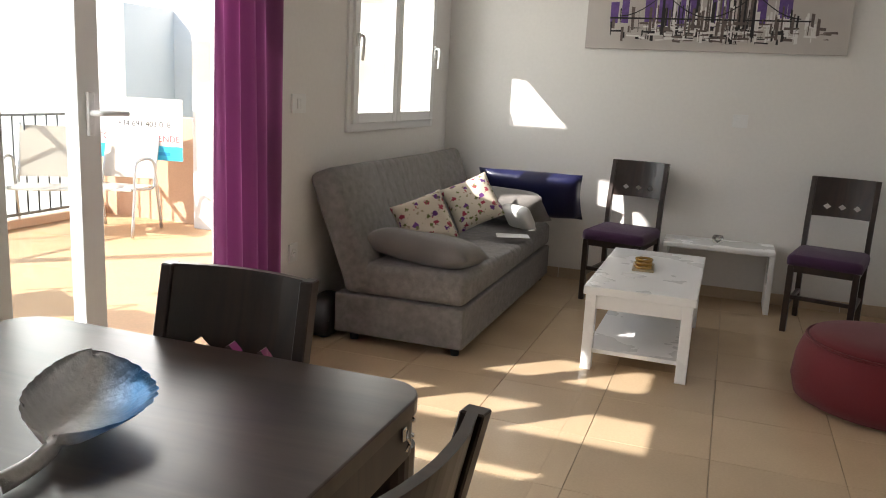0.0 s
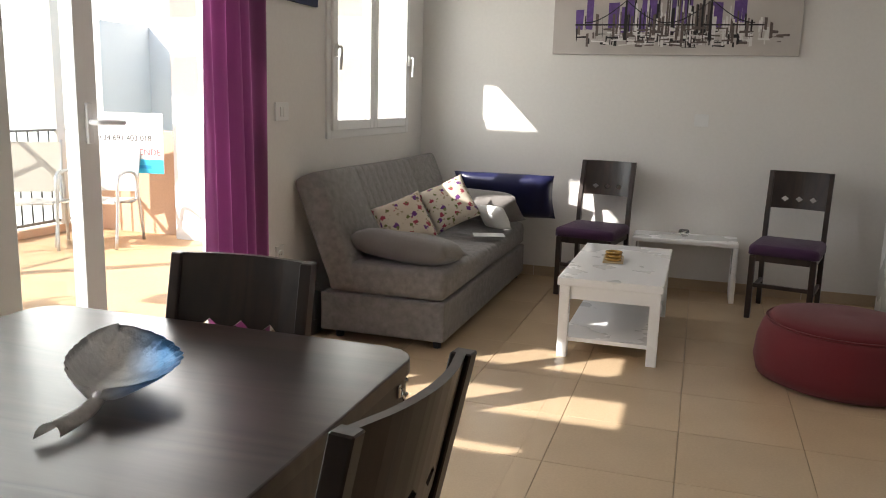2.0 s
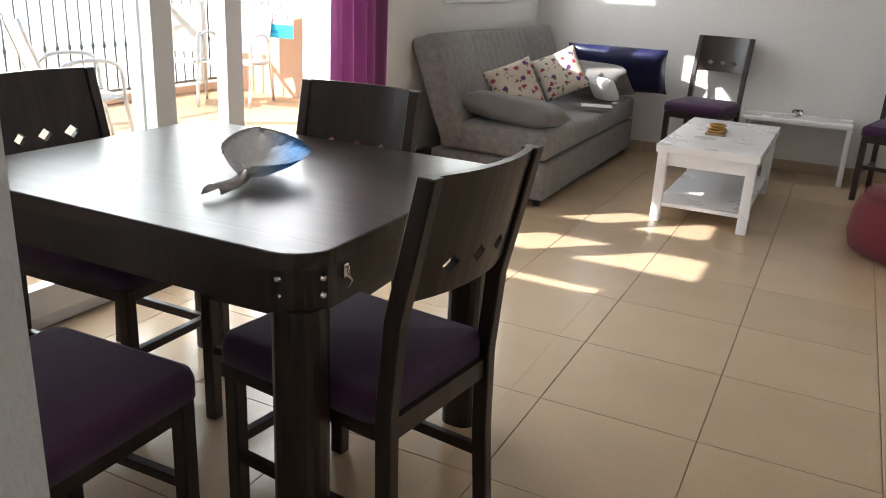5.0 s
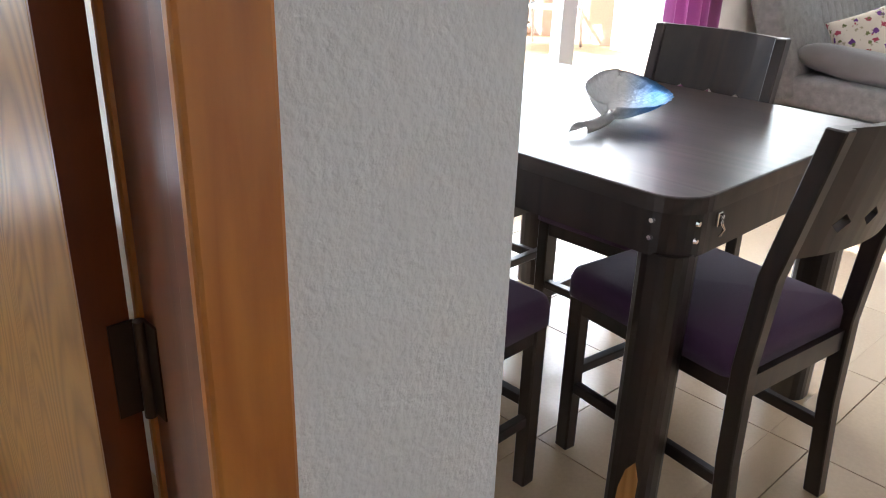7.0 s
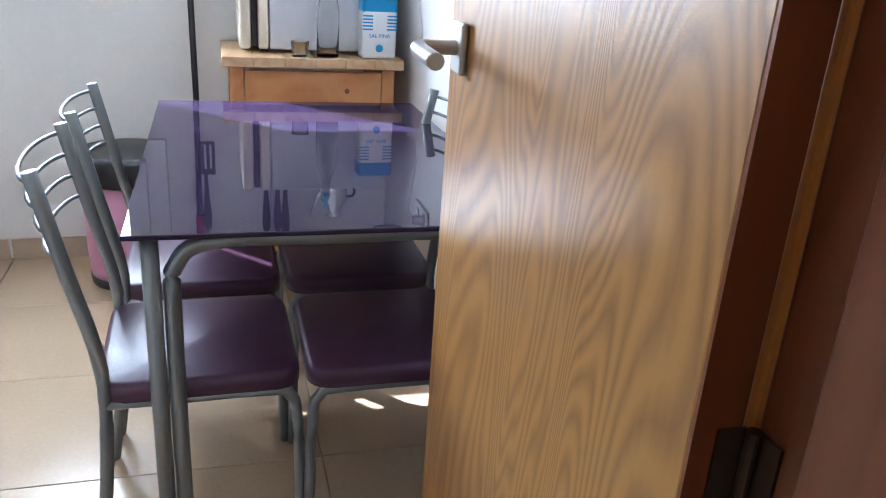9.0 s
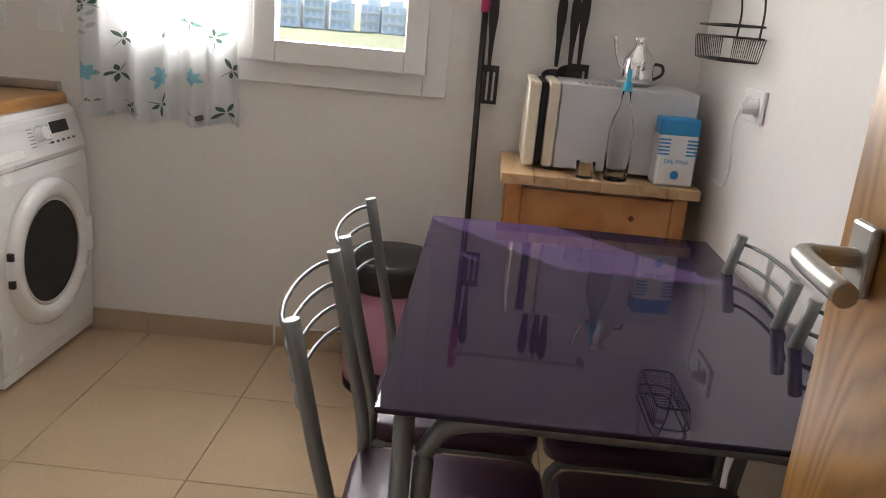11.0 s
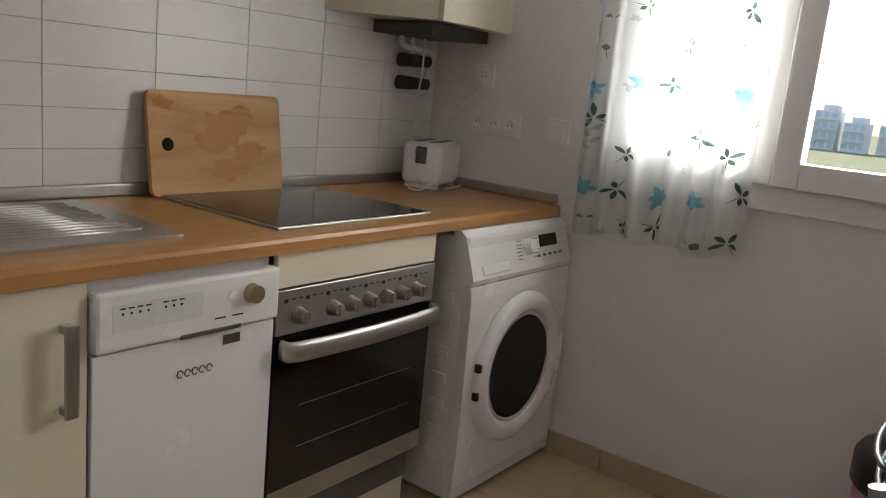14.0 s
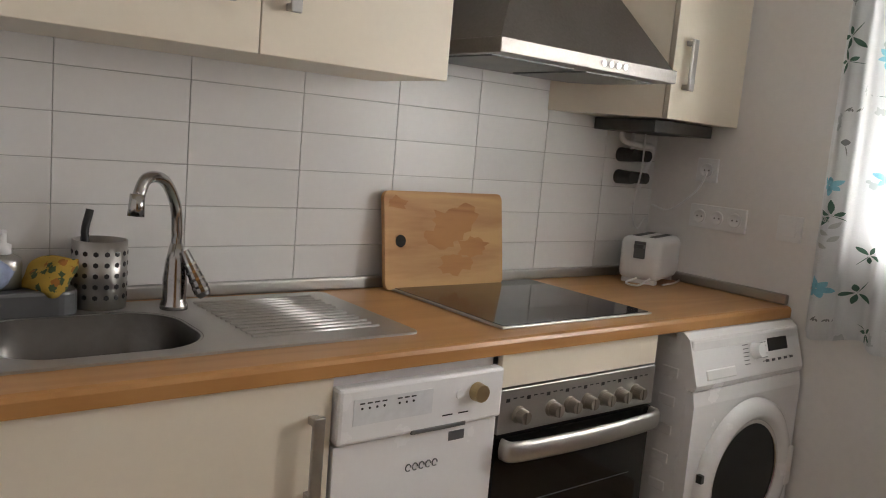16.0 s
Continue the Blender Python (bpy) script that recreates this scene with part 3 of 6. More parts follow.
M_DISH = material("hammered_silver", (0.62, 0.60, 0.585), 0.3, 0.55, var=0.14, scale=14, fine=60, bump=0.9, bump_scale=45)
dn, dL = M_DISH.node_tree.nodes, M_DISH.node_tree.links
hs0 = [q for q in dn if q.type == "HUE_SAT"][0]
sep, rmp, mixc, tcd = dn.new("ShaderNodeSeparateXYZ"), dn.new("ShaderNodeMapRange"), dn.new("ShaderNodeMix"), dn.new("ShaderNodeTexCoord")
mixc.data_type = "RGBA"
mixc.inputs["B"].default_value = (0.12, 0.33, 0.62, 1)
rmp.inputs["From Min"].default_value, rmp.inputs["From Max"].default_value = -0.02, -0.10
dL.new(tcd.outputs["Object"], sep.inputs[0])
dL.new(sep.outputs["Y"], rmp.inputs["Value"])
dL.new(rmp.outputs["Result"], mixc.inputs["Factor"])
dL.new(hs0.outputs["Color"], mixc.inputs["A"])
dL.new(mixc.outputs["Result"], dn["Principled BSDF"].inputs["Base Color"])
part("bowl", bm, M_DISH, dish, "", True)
bm = B()
rings = []
for k in range(9):
    q = k / 8
    rad, hx, hz = 0.013 + 0.008 * q, 0.03 - 0.135 * q, 0.022 - 0.016 * q
    rings.append([bm.verts.new((hx + 0.01 * q * math.sin(a / 10 * math.pi), 0.06 * q * q + rad * math.cos(a / 10 * math.pi), hz + rad * math.sin(a / 10 * math.pi) * 1.1)) for a in range(11)])
for a, b in zip(rings, rings[1:]):
    for k in range(10):
        bm.faces.new((a[k], a[k + 1], b[k + 1], b[k]))
bmesh.ops.solidify(bm, geom=bm.faces[:], thickness=0.003)
part("stem", bm, M_DISH, dish, "", True)


# ---- sofa and soft things ----
def pillow(w, d, h, seed=0, n=14):
    """A soft stuffed cushion, w by d, h thick, pinched at the corners."""
    bm = B()
    rnd = random.Random(seed)
    ph = rnd.random() * 6
    side = []
    for s in (1, -1):
        g = []
        for i in range(n + 1):
            r = []
            for j in range(n + 1):
                u, v = i / n * 2 - 1, j / n * 2 - 1
                pinch = 1 - 0.06 * (1 - abs(u)) ** 1 * 0 - 0.05 * ((1 - u * u) * abs(v) ** 4 + (1 - v * v) * abs(u) ** 4)
                t = max(0, (1 - u ** 4) * (1 - v ** 4)) ** 0.55
                z = s * h / 2 * t + 0.004 * math.sin(5 * u + ph) * math.cos(4 * v + ph) * t
                r.append(bm.verts.new((u * w / 2 * pinch, v * d / 2 * pinch, z)))
            g.append(r)
        side.append(g)
        for i in range(n):
            for j in range(n):
                q = (g[i][j], g[i + 1][j], g[i + 1][j + 1], g[i][j + 1])
                f = bm.faces.new(q if s > 0 else q[::-1])
                f.smooth = True
    bmesh.ops.remove_doubles(bm, verts=bm.verts[:], dist=0.0005)
    return bm


def ribbed(x0, x1, y0, y1, z0, z1, ribs, m, depth=0.008):
    """A padded panel with channel-stitched ribs across its length (y)."""
    bm = B()
    box(bm, x0, x1, y0, y1, z0, z1, 0.045, 4)
    for k in range(1, ribs):
        yy = y0 + (y1 - y0) * (0.2 + 0.6 * k / ribs)
        for o in (-0.008, 0, 0.008):
            g = bm.verts[:] + bm.edges[:] + bm.faces[:]
            r = bmesh.ops.bisect_plane(bm, geom=g, plane_co=(0, yy + o, 0), plane_no=(0, 1, 0))
            if o == 0:
                for v in r["geom_cut"]:
                    if isinstance(v, bmesh.types.BMVert) and v.co.z > (z0 + z1) / 2:
                        v.co.z -= depth
    bmesh.ops.transform(bm, matrix=m, verts=bm.verts[:])
    return bm


SY0, SY1 = 4.60, 6.68
sofa = thing("sofa_bed", "grey woven fabric click-clack sofa bed against the wall", "sofa")
bm = B()
box(bm, -1.40, -0.645, SY0, SY1, 0.045, 0.27, 0.012)
part("base", bm, M_GREYFAB, sofa)
part("seat", ribbed(-1.36, -0.645, SY0 + 0.005, SY1 - 0.005, 0.275, 0.45, 11, Matrix.Identity(4)), M_GREYFAB, sofa, "", True)
lean = Matrix.Translation((-1.27, 0, 0.40)) @ Matrix.Rotation(radians(68), 4, "Y") @ Matrix.Translation((0, 0, 0))
part("backrest", ribbed(-0.585, 0.10, SY0 - 0.01, SY1 + 0.01, -0.10, 0.07, 11, lean), M_GREYFAB, sofa, "leaning channel-stitched grey backrest", True)
for fx in (-1.3, -0.70):
    for fy in (SY0 + 0.06, SY1 - 0.06):
        bm = B()
        cyl(bm, (fx, fy, 0), (fx, fy, 0.05), 0.022, 0.028, 12)
        part("foot", bm, M_BLACK, sofa)


def soft(name, label, w, d, h, mat, loc, rot, seed, cat="cushion"):
    ob = solid(name, pillow(w, d, h, seed), mat, label, cat, smooth=True)
    ob.matrix_basis = pose(*loc, *rot)
    return ob


def floral(name, base, spots, scale, cut):
    """Cream cloth with scattered printed blossoms."""
    m = material(name, base, 0.9, var=0.06, scale=8, fine=300, bump=0.3, bump_scale=400)
    n, L = m.node_tree.nodes, m.node_tree.links
    src = [q for q in n if q.type == "HUE_SAT"][0].outputs["Color"]
    tc = n.new("ShaderNodeTexCoord")
    for k, (col, sc, c) in enumerate(spots):
        vo, dist, no, ad, lt, mx = (n.new("ShaderNodeTexVoronoi"), n.new("ShaderNodeMath"), n.new("ShaderNodeTexNoise"), n.new("ShaderNodeMath"), n.new("ShaderNodeMath"), n.new("ShaderNodeMix"))
        mp = n.new("ShaderNodeMapping")
        mp.inputs["Location"].default_value = (k * 3.7, k * 1.9, k * 2.3)
        L.new(tc.outputs["Object"], mp.inputs["Vector"])
        vo.inputs["Scale"].default_value, no.inputs["Scale"].default_value = sc, sc * 5
        L.new(mp.outputs[0], vo.inputs["Vector"])
        L.new(mp.outputs[0], no.inputs["Vector"])
        ad.operation, ad.inputs[1].default_value = "MULTIPLY_ADD", 0.55
        L.new(no.outputs["Fac"], ad.inputs[0])
        L.new(vo.outputs["Distance"], ad.inputs[2])
        lt.operation, lt.inputs[1].default_value = "LESS_THAN", c
        L.new(ad.outputs[0], lt.inputs[0])
        mx.data_type = "RGBA"
        mx.inputs["B"].default_value = (*col, 1)
        L.new(lt.outputs[0], mx.inputs["Factor"])
        L.new(src, mx.inputs["A"])
        src = mx.outputs["Result"]
    L.new(src, n["Principled BSDF"].inputs["Base Color"])
    return m


M_FLORAL = floral("floral_print", (0.62, 0.55, 0.45), [((0.35, 0.3, 0.2), 24, 0.47), ((0.35, 0.05, 0.08), 15, 0.50), ((0.14, 0.04, 0.2), 13, 0.50), ((0.16, 0.17, 0.06), 20, 0.48)], 8, 0.4)
M_NAVY = material("navy_satin", (0.012, 0.014, 0.06), 0.35, var=0.15, scale=5, bump=0.2, bump_scale=30)
M_GREYCUSH = material("grey_chenille", (0.19, 0.175, 0.165), 0.95, var=0.15, scale=8, fine=300, bump=0.4, bump_scale=350, sheen=0.3)
M_CLOTH = material("white_cotton", (0.8, 0.8, 0.79), 0.9, var=0.03, bump=0.3, bump_scale=60)
soft("cushion", "flat grey chenille bolster cushion on the sofa end", 0.36, 0.66, 0.17, M_GREYCUSH, (-0.97, 4.86, 0.525), (4, 6, 84), 1)
soft("cushion", "cream floral printed scatter cushion on grey sofa", 0.31, 0.31, 0.11, M_FLORAL, (-1.02, 4.95, 0.655), (58, -22, 30), 2)
soft("cushion", "cream and purple floral cushion leaning on the backrest", 0.34, 0.34, 0.11, M_FLORAL, (-1.04, 5.909, 0.652), (60, -24, 30), 3)
soft("cushion", "grey chenille bolster cushion at far sofa end", 0.30, 0.66, 0.17, M_GREYCUSH, (-0.93, 6.35, 0.60), (0, 40, 80), 4)
soft("navy_bag", "navy blue satin cushion between sofa and wall", 0.40, 0.78, 0.16, M_NAVY, (-0.80, 6.60, 0.66), (0, 62, 92), 5)
ob = soft("folded_cloth", "white ruffled cotton cloth on grey sofa", 0.2, 0.22, 0.1, M_CLOTH, (-0.76, 6.12, 0.55), (0, 50, 70), 6, "cloth")
bm = B()
box(bm, -0.11, 0.11, -0.07, 0.07, 0, 0.004, 0.001, 1)
solid("paper", bm, M_CLOTH, "small white paper sheet on the sofa seat", "paper", (-0.74, 5.9, 0.452), 20)

# black rounded form filling the gap between sofa base and wall
soft("black_bag", "black soft form on the floor behind the sofa end", 0.16, 0.3, 0.24, M_BLACK, (-1.48, 4.66, 0.12), (0, 0, 4), 12, "bag")

# coffee table
ct = thing("coffee_table", "white lacquered coffee table with lower shelf", "table")
CX0, CX1, CY0, CY1 = -0.055, 0.505, 4.76, 5.93
bm = B()
box(bm, CX0, CX1, CY0, CY1, 0.405, 0.45, 0.004)
part("tabletop", bm, M_WHITELAC, ct)
bm = B()
box(bm, CX0 + 0.025, CX1 - 0.025, CY0 + 0.025, CY1 - 0.025, 0.33, 0.403, 0.002)
part("apron", bm, M_WHITELAC, ct)
for x0 in (CX0 + 0.012, CX1 - 0.067):
    for y0 in (CY0 + 0.012, CY1 - 0.067):
        bm = B()
        box(bm, x0, x0 + 0.055, y0, y0 + 0.055, 0, 0.404, 0.003)
        part("leg", bm, M_WHITELAC, ct)
bm = B()
box(bm, CX0 + 0.03, CX1 - 0.03, CY0 + 0.03, CY1 - 0.03, 0.09, 0.112, 0.002)
part("shelf", bm, M_WHITELAC, ct)
M_AMBER = glass("amber_glass", (0.75, 0.45, 0.12), 0.05)
co = thing("coaster_set", "clear tray with amber ring ornaments on the table", "ornament", at=(0.18, 5.36, 0.452), rz=4)
bm = B()
box(bm, -0.06, 0.06, -0.11, 0.11, 0, 0.012, 0.003)
part("tray", bm, material("pale_gold", (0.5, 0.4, 0.25), 0.3, 0.5), co)
for k in range(3):
    bm = B()
    tube(bm, [(0.045 * math.cos(a / 12 * math.tau), 0.045 * math.sin(a / 12 * math.tau) + k * 0.055 - 0.055, 0.02 + 0.01 * k) for a in range(13)], 0.008, 6)
    part("ring", bm, material("amber_ring", (0.45, 0.26, 0.06), 0.2, 0.3), co)

# side table under the switch
st = thing("side_table", "white lacquered waterfall side table against wall", "table")
bm = B()
box(bm, 0.20, 0.94, 6.44, 6.78, 0.40, 0.435, 0.01)
part("tabletop", bm, M_WHITELAC, st)
for x0 in (0.20, 0.905):
    bm = B()
    box(bm, x0, x0 + 0.035, 6.44, 6.78, 0, 0.402, 0.006)
    part("side_panel", bm, M_WHITELAC, st)
bm = B()
lathe(bm, [(0.001, 0), (0.03, 0.002), (0.04, 0.025), (0.035, 0.05), (0.03, 0.05), (0.03, 0.028), (0.001, 0.01)], 16)
solid("glass_cup", bm, glass("clear_glass", (0.95, 0.97, 0.97)), "small clear glass cup on the white side table", "cup", (0.56, 6.6, 0.437), smooth=True)

# pouf
pf = thing("pouf", "round burgundy fabric pouf with piped seams", "pouf", at=(1.42, 4.95, 0), rz=30)
bm = B()
lathe(bm, [(0.001, 0.0), (0.36, 0.0), (0.415, 0.02), (0.435, 0.09), (0.43, 0.2), (0.41, 0.27), (0.385, 0.305)], 40)
for v in bm.verts:
    a = math.atan2(v.co.y, v.co.x)
    v.co.x *= 1 + 0.012 * math.sin(5 * a + 20 * v.co.z)
part("side", bm, M_RED, pf, "", True)
bm = B()
lathe(bm, [(0.385, 0.305), (0.36, 0.33), (0.25, 0.35), (0.1, 0.352), (0.0005, 0.345)], 40)
for v in bm.verts:
    v.co.z -= 0.03 * max(0, (v.co.x * 0.8 + v.co.y * 0.6)) * (1 if v.co.z > 0.31 else 0)
part("top", bm, M_RED, pf, "", True)
bm = B()
tube(bm, [(0.389 * math.cos(a / 40 * math.tau), 0.389 * math.sin(a / 40 * math.tau), 0.306) for a in range(41)], 0.006, 6)
part("piping", bm, M_RED, pf)


# curtains
def curtain(y0, y1, z0, z1, x, folds, amp, mat, name, label, seed, hem=0.0):
    rnd = random.Random(seed)
    ph = [rnd.random() * 6 for _ in range(6)]
    bm = B()
    n, mrow = folds * 12, 14

    def at(u, v):
        a = amp * (0.7 + 0.5 * v)
        yy = y0 + (y1 - y0) * (u + 0.018 * math.sin(7 * u + 3 * v + ph[0]))
        xx = x + a * math.sin(u * folds * math.tau + 0.7 * math.sin(2.2 * v + ph[1]) + 1.1 * math.sin(u * 9 + ph[2])) + 0.3 * a * math.sin(u * folds * 4.1 + ph[3] + 2 * v)
        return xx, yy, z1 + (z0 - z1) * v + hem * math.sin(u * folds * math.tau * 0.5 + ph[4]) * v

    g = [[bm.verts.new(at(i / n, j / mrow)) for i in range(n + 1)] for j in range(mrow + 1)]
    for a, b in zip(g, g[1:]):
        for i in range(n):
            bm.faces.new((a[i], a[i + 1], b[i + 1], b[i]))
    bmesh.ops.solidify(bm, geom=bm.faces[:], thickness=0.0012)
    t = thing(name, label, "curtain")
    part("cloth", bm, mat, t, "", True)
    return t, at


M_CURT = material("purple_curtain_cloth", (0.27, 0.085, 0.215), 0.8, var=0.08, scale=5, fine=250, bump=0.15, bump_scale=400, sheen=0.3)
cu, _ = curtain(3.62, 4.18, 0.04, 2.36, XL + 0.10, 5, 0.035, M_CURT, "purple_curtain", "purple full-length curtain gathered beside the patio door", 3)
bm = B()
tube(bm, [(XL + 0.1, 1.5, 2.38), (XL + 0.1, 4.4, 2.38)], 0.012, 10)
box(bm, XL, XL + 0.1, 4.32, 4.335, 2.37, 2.39)
box(bm, XL, XL + 0.1, 1.6, 1.615, 2.37, 2.39)
part("curtain_rod", bm, M_STEEL, cu)


# wall things
def plate(name, label, at, rz, w=0.085, h=0.085, keys=1, socket=0, depth=0.011):
    """Wall plate facing +y before turning, keys or sockets in a row."""
    t = thing(name, label, "switch" if not socket else "socket", at=at, rz=rz)
    bm = B()
    box(bm, -w / 2, w / 2, 0, depth, -h / 2, h / 2, 0.003)
    part("plate", bm, M_WHITEPL, t)
    for k in range(max(keys, socket)):
        n = max(keys, socket)
        cx = (k - (n - 1) / 2) * (0.028 if keys > 1 else 0.071)
        if socket:
            bm = B()
            lathe(bm, [(0.026, depth), (0.025, depth + 0.005), (0.021, depth + 0.005), (0.019, depth + 0.001), (0.0005, depth + 0.001)], 18, Matrix.Translation((cx, 0, 0)) @ Matrix.Rotation(radians(-90), 4, "X"))
            s = part("socket", bm, M_WHITEPL, t)
            for dx in (-0.009, 0.009):
                b2 = B()
                cyl(b2, (cx + dx, depth + 0.001, 0), (cx + dx, depth + 0.002, 0), 0.0028, n=8)
                part("pin_hole", b2, M_BLACK, s)
        else:
            bm = B()
            ww = 0.026 if keys > 1 else 0.052
            box(bm, cx - ww / 2, cx + ww / 2, depth, depth + 0.005, -0.026, 0.026, 0.002)
            part("rocker", bm, M_WHITEPL, t)
    return t


plate("light_switch", "white double rocker switch on plaster wall", (XL, 4.485, 1.29), -90, 0.14, 0.1, 2)
plate("wall_socket", "white wall socket near the sofa", (XL, 4.445, 0.50), -90, 0.085, 0.1, 0, 1)
plate("light_switch", "white square rocker switch on end wall", (0.615, YB, 1.28), 180, 0.1, 0.09, 1)

# city canvas
cv = thing("canvas_picture", "long grey and purple abstract skyline canvas", "picture")
bm = B()
box(bm, -0.515, 1.23, YB - 0.03, YB, 1.745, 2.36, 0.003)
part("canvas", bm, material("canvas_grey", (0.52, 0.48, 0.45), 0.85, var=0.2, scale=3, fine=300, bump=0.3, bump_scale=400), cv)
rnd = random.Random(5)
INK = [material("paint_black", (0.02, 0.018, 0.02), 0.7, var=0.3, fine=60), material("paint_purple", (0.13, 0.07, 0.25), 0.7, var=0.4, fine=30),
       material("paint_white", (0.72, 0.7, 0.68), 0.6, var=0.1), material("paint_umber", (0.13, 0.1, 0.09), 0.7, var=0.4, fine=60)]
for k, (mat, cnt) in enumerate(zip(INK, (120, 16, 110, 90))):
    bm = B()
    for _ in range(cnt):
        x = rnd.triangular(-0.40, 1.12, 0.36)
        edge = min(x + 0.42, 1.14 - x) / 0.75
        if k == 1:
            w, z0, hh = rnd.uniform(0.04, 0.09), rnd.uniform(1.9, 2.0), rnd.uniform(0.12, 0.26)
        elif rnd.random() < 0.45:
            w, z0, hh = rnd.uniform(0.02, 0.1), rnd.uniform(1.80, 1.93), rnd.uniform(0.004, 0.018)
        else:
            w, z0, hh = rnd.uniform(0.003, 0.022), rnd.uniform(1.80, 1.93), rnd.uniform(0.03, 0.08 + 0.26 * edge)
        d = 0.0306 + (0.0004 if k == 1 else 0.0008 + 0.0003 * k) + rnd.random() * 0.0002
        vs = [bm.verts.new((x + sx * w / 2 + rnd.uniform(-0.003, 0.003), YB - d, z)) for sx, z in ((-1, z0), (1, z0 + rnd.uniform(-0.006, 0.006)), (1, z0 + hh), (-1, z0 + hh + rnd.uniform(-0.008, 0.008)))]
        bm.faces.new(vs)
    if k == 0:
        for cx in (0.02, 0.62):
            for sx in (-1, 1):
                for q in range(6):
                    a, b = q / 6 * 0.3, (q + 1) / 6 * 0.3
                    za, zb = 2.13 - 0.16 * math.sin(a / 0.3 * 1.57), 2.13 - 0.16 * math.sin(b / 0.3 * 1.57)
                    bm.faces.new([bm.verts.new((cx + sx * p, YB - 0.0325, z)) for p, z in ((a, za), (b, zb), (b, zb + 0.008), (a, za + 0.008))])
            bm.faces.new([bm.verts.new((cx + p, YB - 0.0325, z)) for p, z in ((-0.012, 1.85), (0.012, 1.85), (0.006, 2.16), (-0.006, 2.16))])
        bm.faces.new([bm.verts.new((p, YB - 0.0324, z)) for p, z in ((-0.35, 1.955), (1.0, 1.955), (1.0, 1.965), (-0.35, 1.967))])
    part("brush_strokes", bm, mat, cv)["kind"] = "stuff"

# small flower picture over the switch
fp = thing("flower_picture", "small dark blue flower canvas on plaster wall", "picture")
bm = B()
box(bm, XL, XL + 0.025, 4.30, 4.89, 1.885, 2.3, 0.003)
part("canvas", bm, material("deep_blue_paint", (0.015, 0.02, 0.08), 0.6, var=0.5, scale=6), fp)
bm = B()
rnd = random.Random(8)
for _ in range(60):
    y, z = rnd.uniform(4.32, 4.62), rnd.uniform(1.93, 2.2)
    a = rnd.uniform(0, 6.28)
    dy, dz = 0.05 * math.cos(a), 0.05 * math.sin(a)
    bm.faces.new([bm.verts.new((XL + 0.0262 + rnd.random() * 0.0006, y + p, z + q)) for p, q in ((0, 0), (dy / 2 - dz * .15, dz / 2 + dy * .15), (dy, dz), (dy / 2 + dz * .15, dz / 2 - dy * .15))])
part("petals", bm, material("green_petal_paint", (0.2, 0.45, 0.1), 0.6, var=0.5, fine=30), fp)

# white cabinet by the far side
wc = thing("white_cabinet", "white cabinet with open black niche", "cabinet", at=(1.87, 5.65, 0))
bm = B()
box(bm, 0, 0.03, 0, 0.95, 0, 0.95, 0.003)
box(bm, 0.03, 0.45, 0.0, 0.95, 0, 0.55, 0.003)
box(bm, 0.03, 0.45, 0.0, 0.95, 0.92, 0.95, 0.003)
box(bm, 0.42, 0.45, 0.0, 0.95, 0.55, 0.92, 0.003)
part("body", bm, M_WHITELAC, wc)


# ---- kitchen units ----
M_TOP = wood("beech_laminate", (0.40, 0.19, 0.06), (0.47, 0.24, 0.085), 0.35, "X", 7, 0.6)
M_TILE = material("white_wall_tile", (0.74, 0.73, 0.71), 0.34, var=0.02, scale=4, per_piece=0.02)
M_TGROUT = material("grey_tile_joint", (0.46, 0.45, 0.43), 0.9, var=0.1)
FY = -1.60                      # front of the units
bm = B()
slab(bm, [(XK + 0.004, -2.198), (-0.3, -2.198), (-0.3, FY + 0.015), (XK + 0.004, FY + 0.015)], 0.862, 0.90, 0.012)
WTOP = solid("worktop", bm, M_TOP, "beech laminate kitchen worktop with rounded front", "worktop")
for (x0, x1, y0, y1, nm) in ((XK + 0.012, -0.3, -2.199, -2.175, "back"), (XK + 0.001, XK + 0.025, -2.174, FY, "side")):
    bm = B()
    box(bm, x0, x1, y0, y1, 0.901, 0.935, 0.005)
    solid("worktop_upstand", bm, M_STEEL, "brushed aluminium upstand behind the worktop", "trim")


def front(parent, x0, x1, z0, z1, mat, name="door", y=FY, t=0.018):
    bm = B()
    box(bm, x0 + 0.0015, x1 - 0.0015, y - t, y, z0, z1, 0.002)
    return part(name, bm, mat, parent)


def bar_handle(parent, x, z0, z1, y=FY, w=0.013):
    bm = B()
    box(bm, x - w, x + w, y + 0.022, y + 0.032, z0, z1, 0.003)
    for z in (z0 + 0.012, z1 - 0.012):
        box(bm, x - w * 0.8, x + w * 0.8, y, y + 0.024, z - 0.008, z + 0.008, 0.002)
    return part("handle", bm, M_STEEL, parent, "brushed steel bar handle")


sc = thing("sink_cabinet", "cream laminate base cabinet under the sink", "cabinet")
bm = B()
for q in ((-0.96, -0.943, -2.19, FY - 0.02, 0.1, 0.86), (-0.31, -0.293, -2.19, FY - 0.02, 0.1, 0.86), (-0.943, -0.31, -2.19, FY - 0.02, 0.1, 0.12)):
    box(bm, *q)
box(bm, -0.96, -0.3, FY - 0.07, FY - 0.055, 0, 0.1)
part("body", bm, M_CREAM, sc)
d = front(sc, -0.963, -0.3, 0.11, 0.858, M_CREAM)
bar_handle(d, -0.918, 0.61, 0.79)

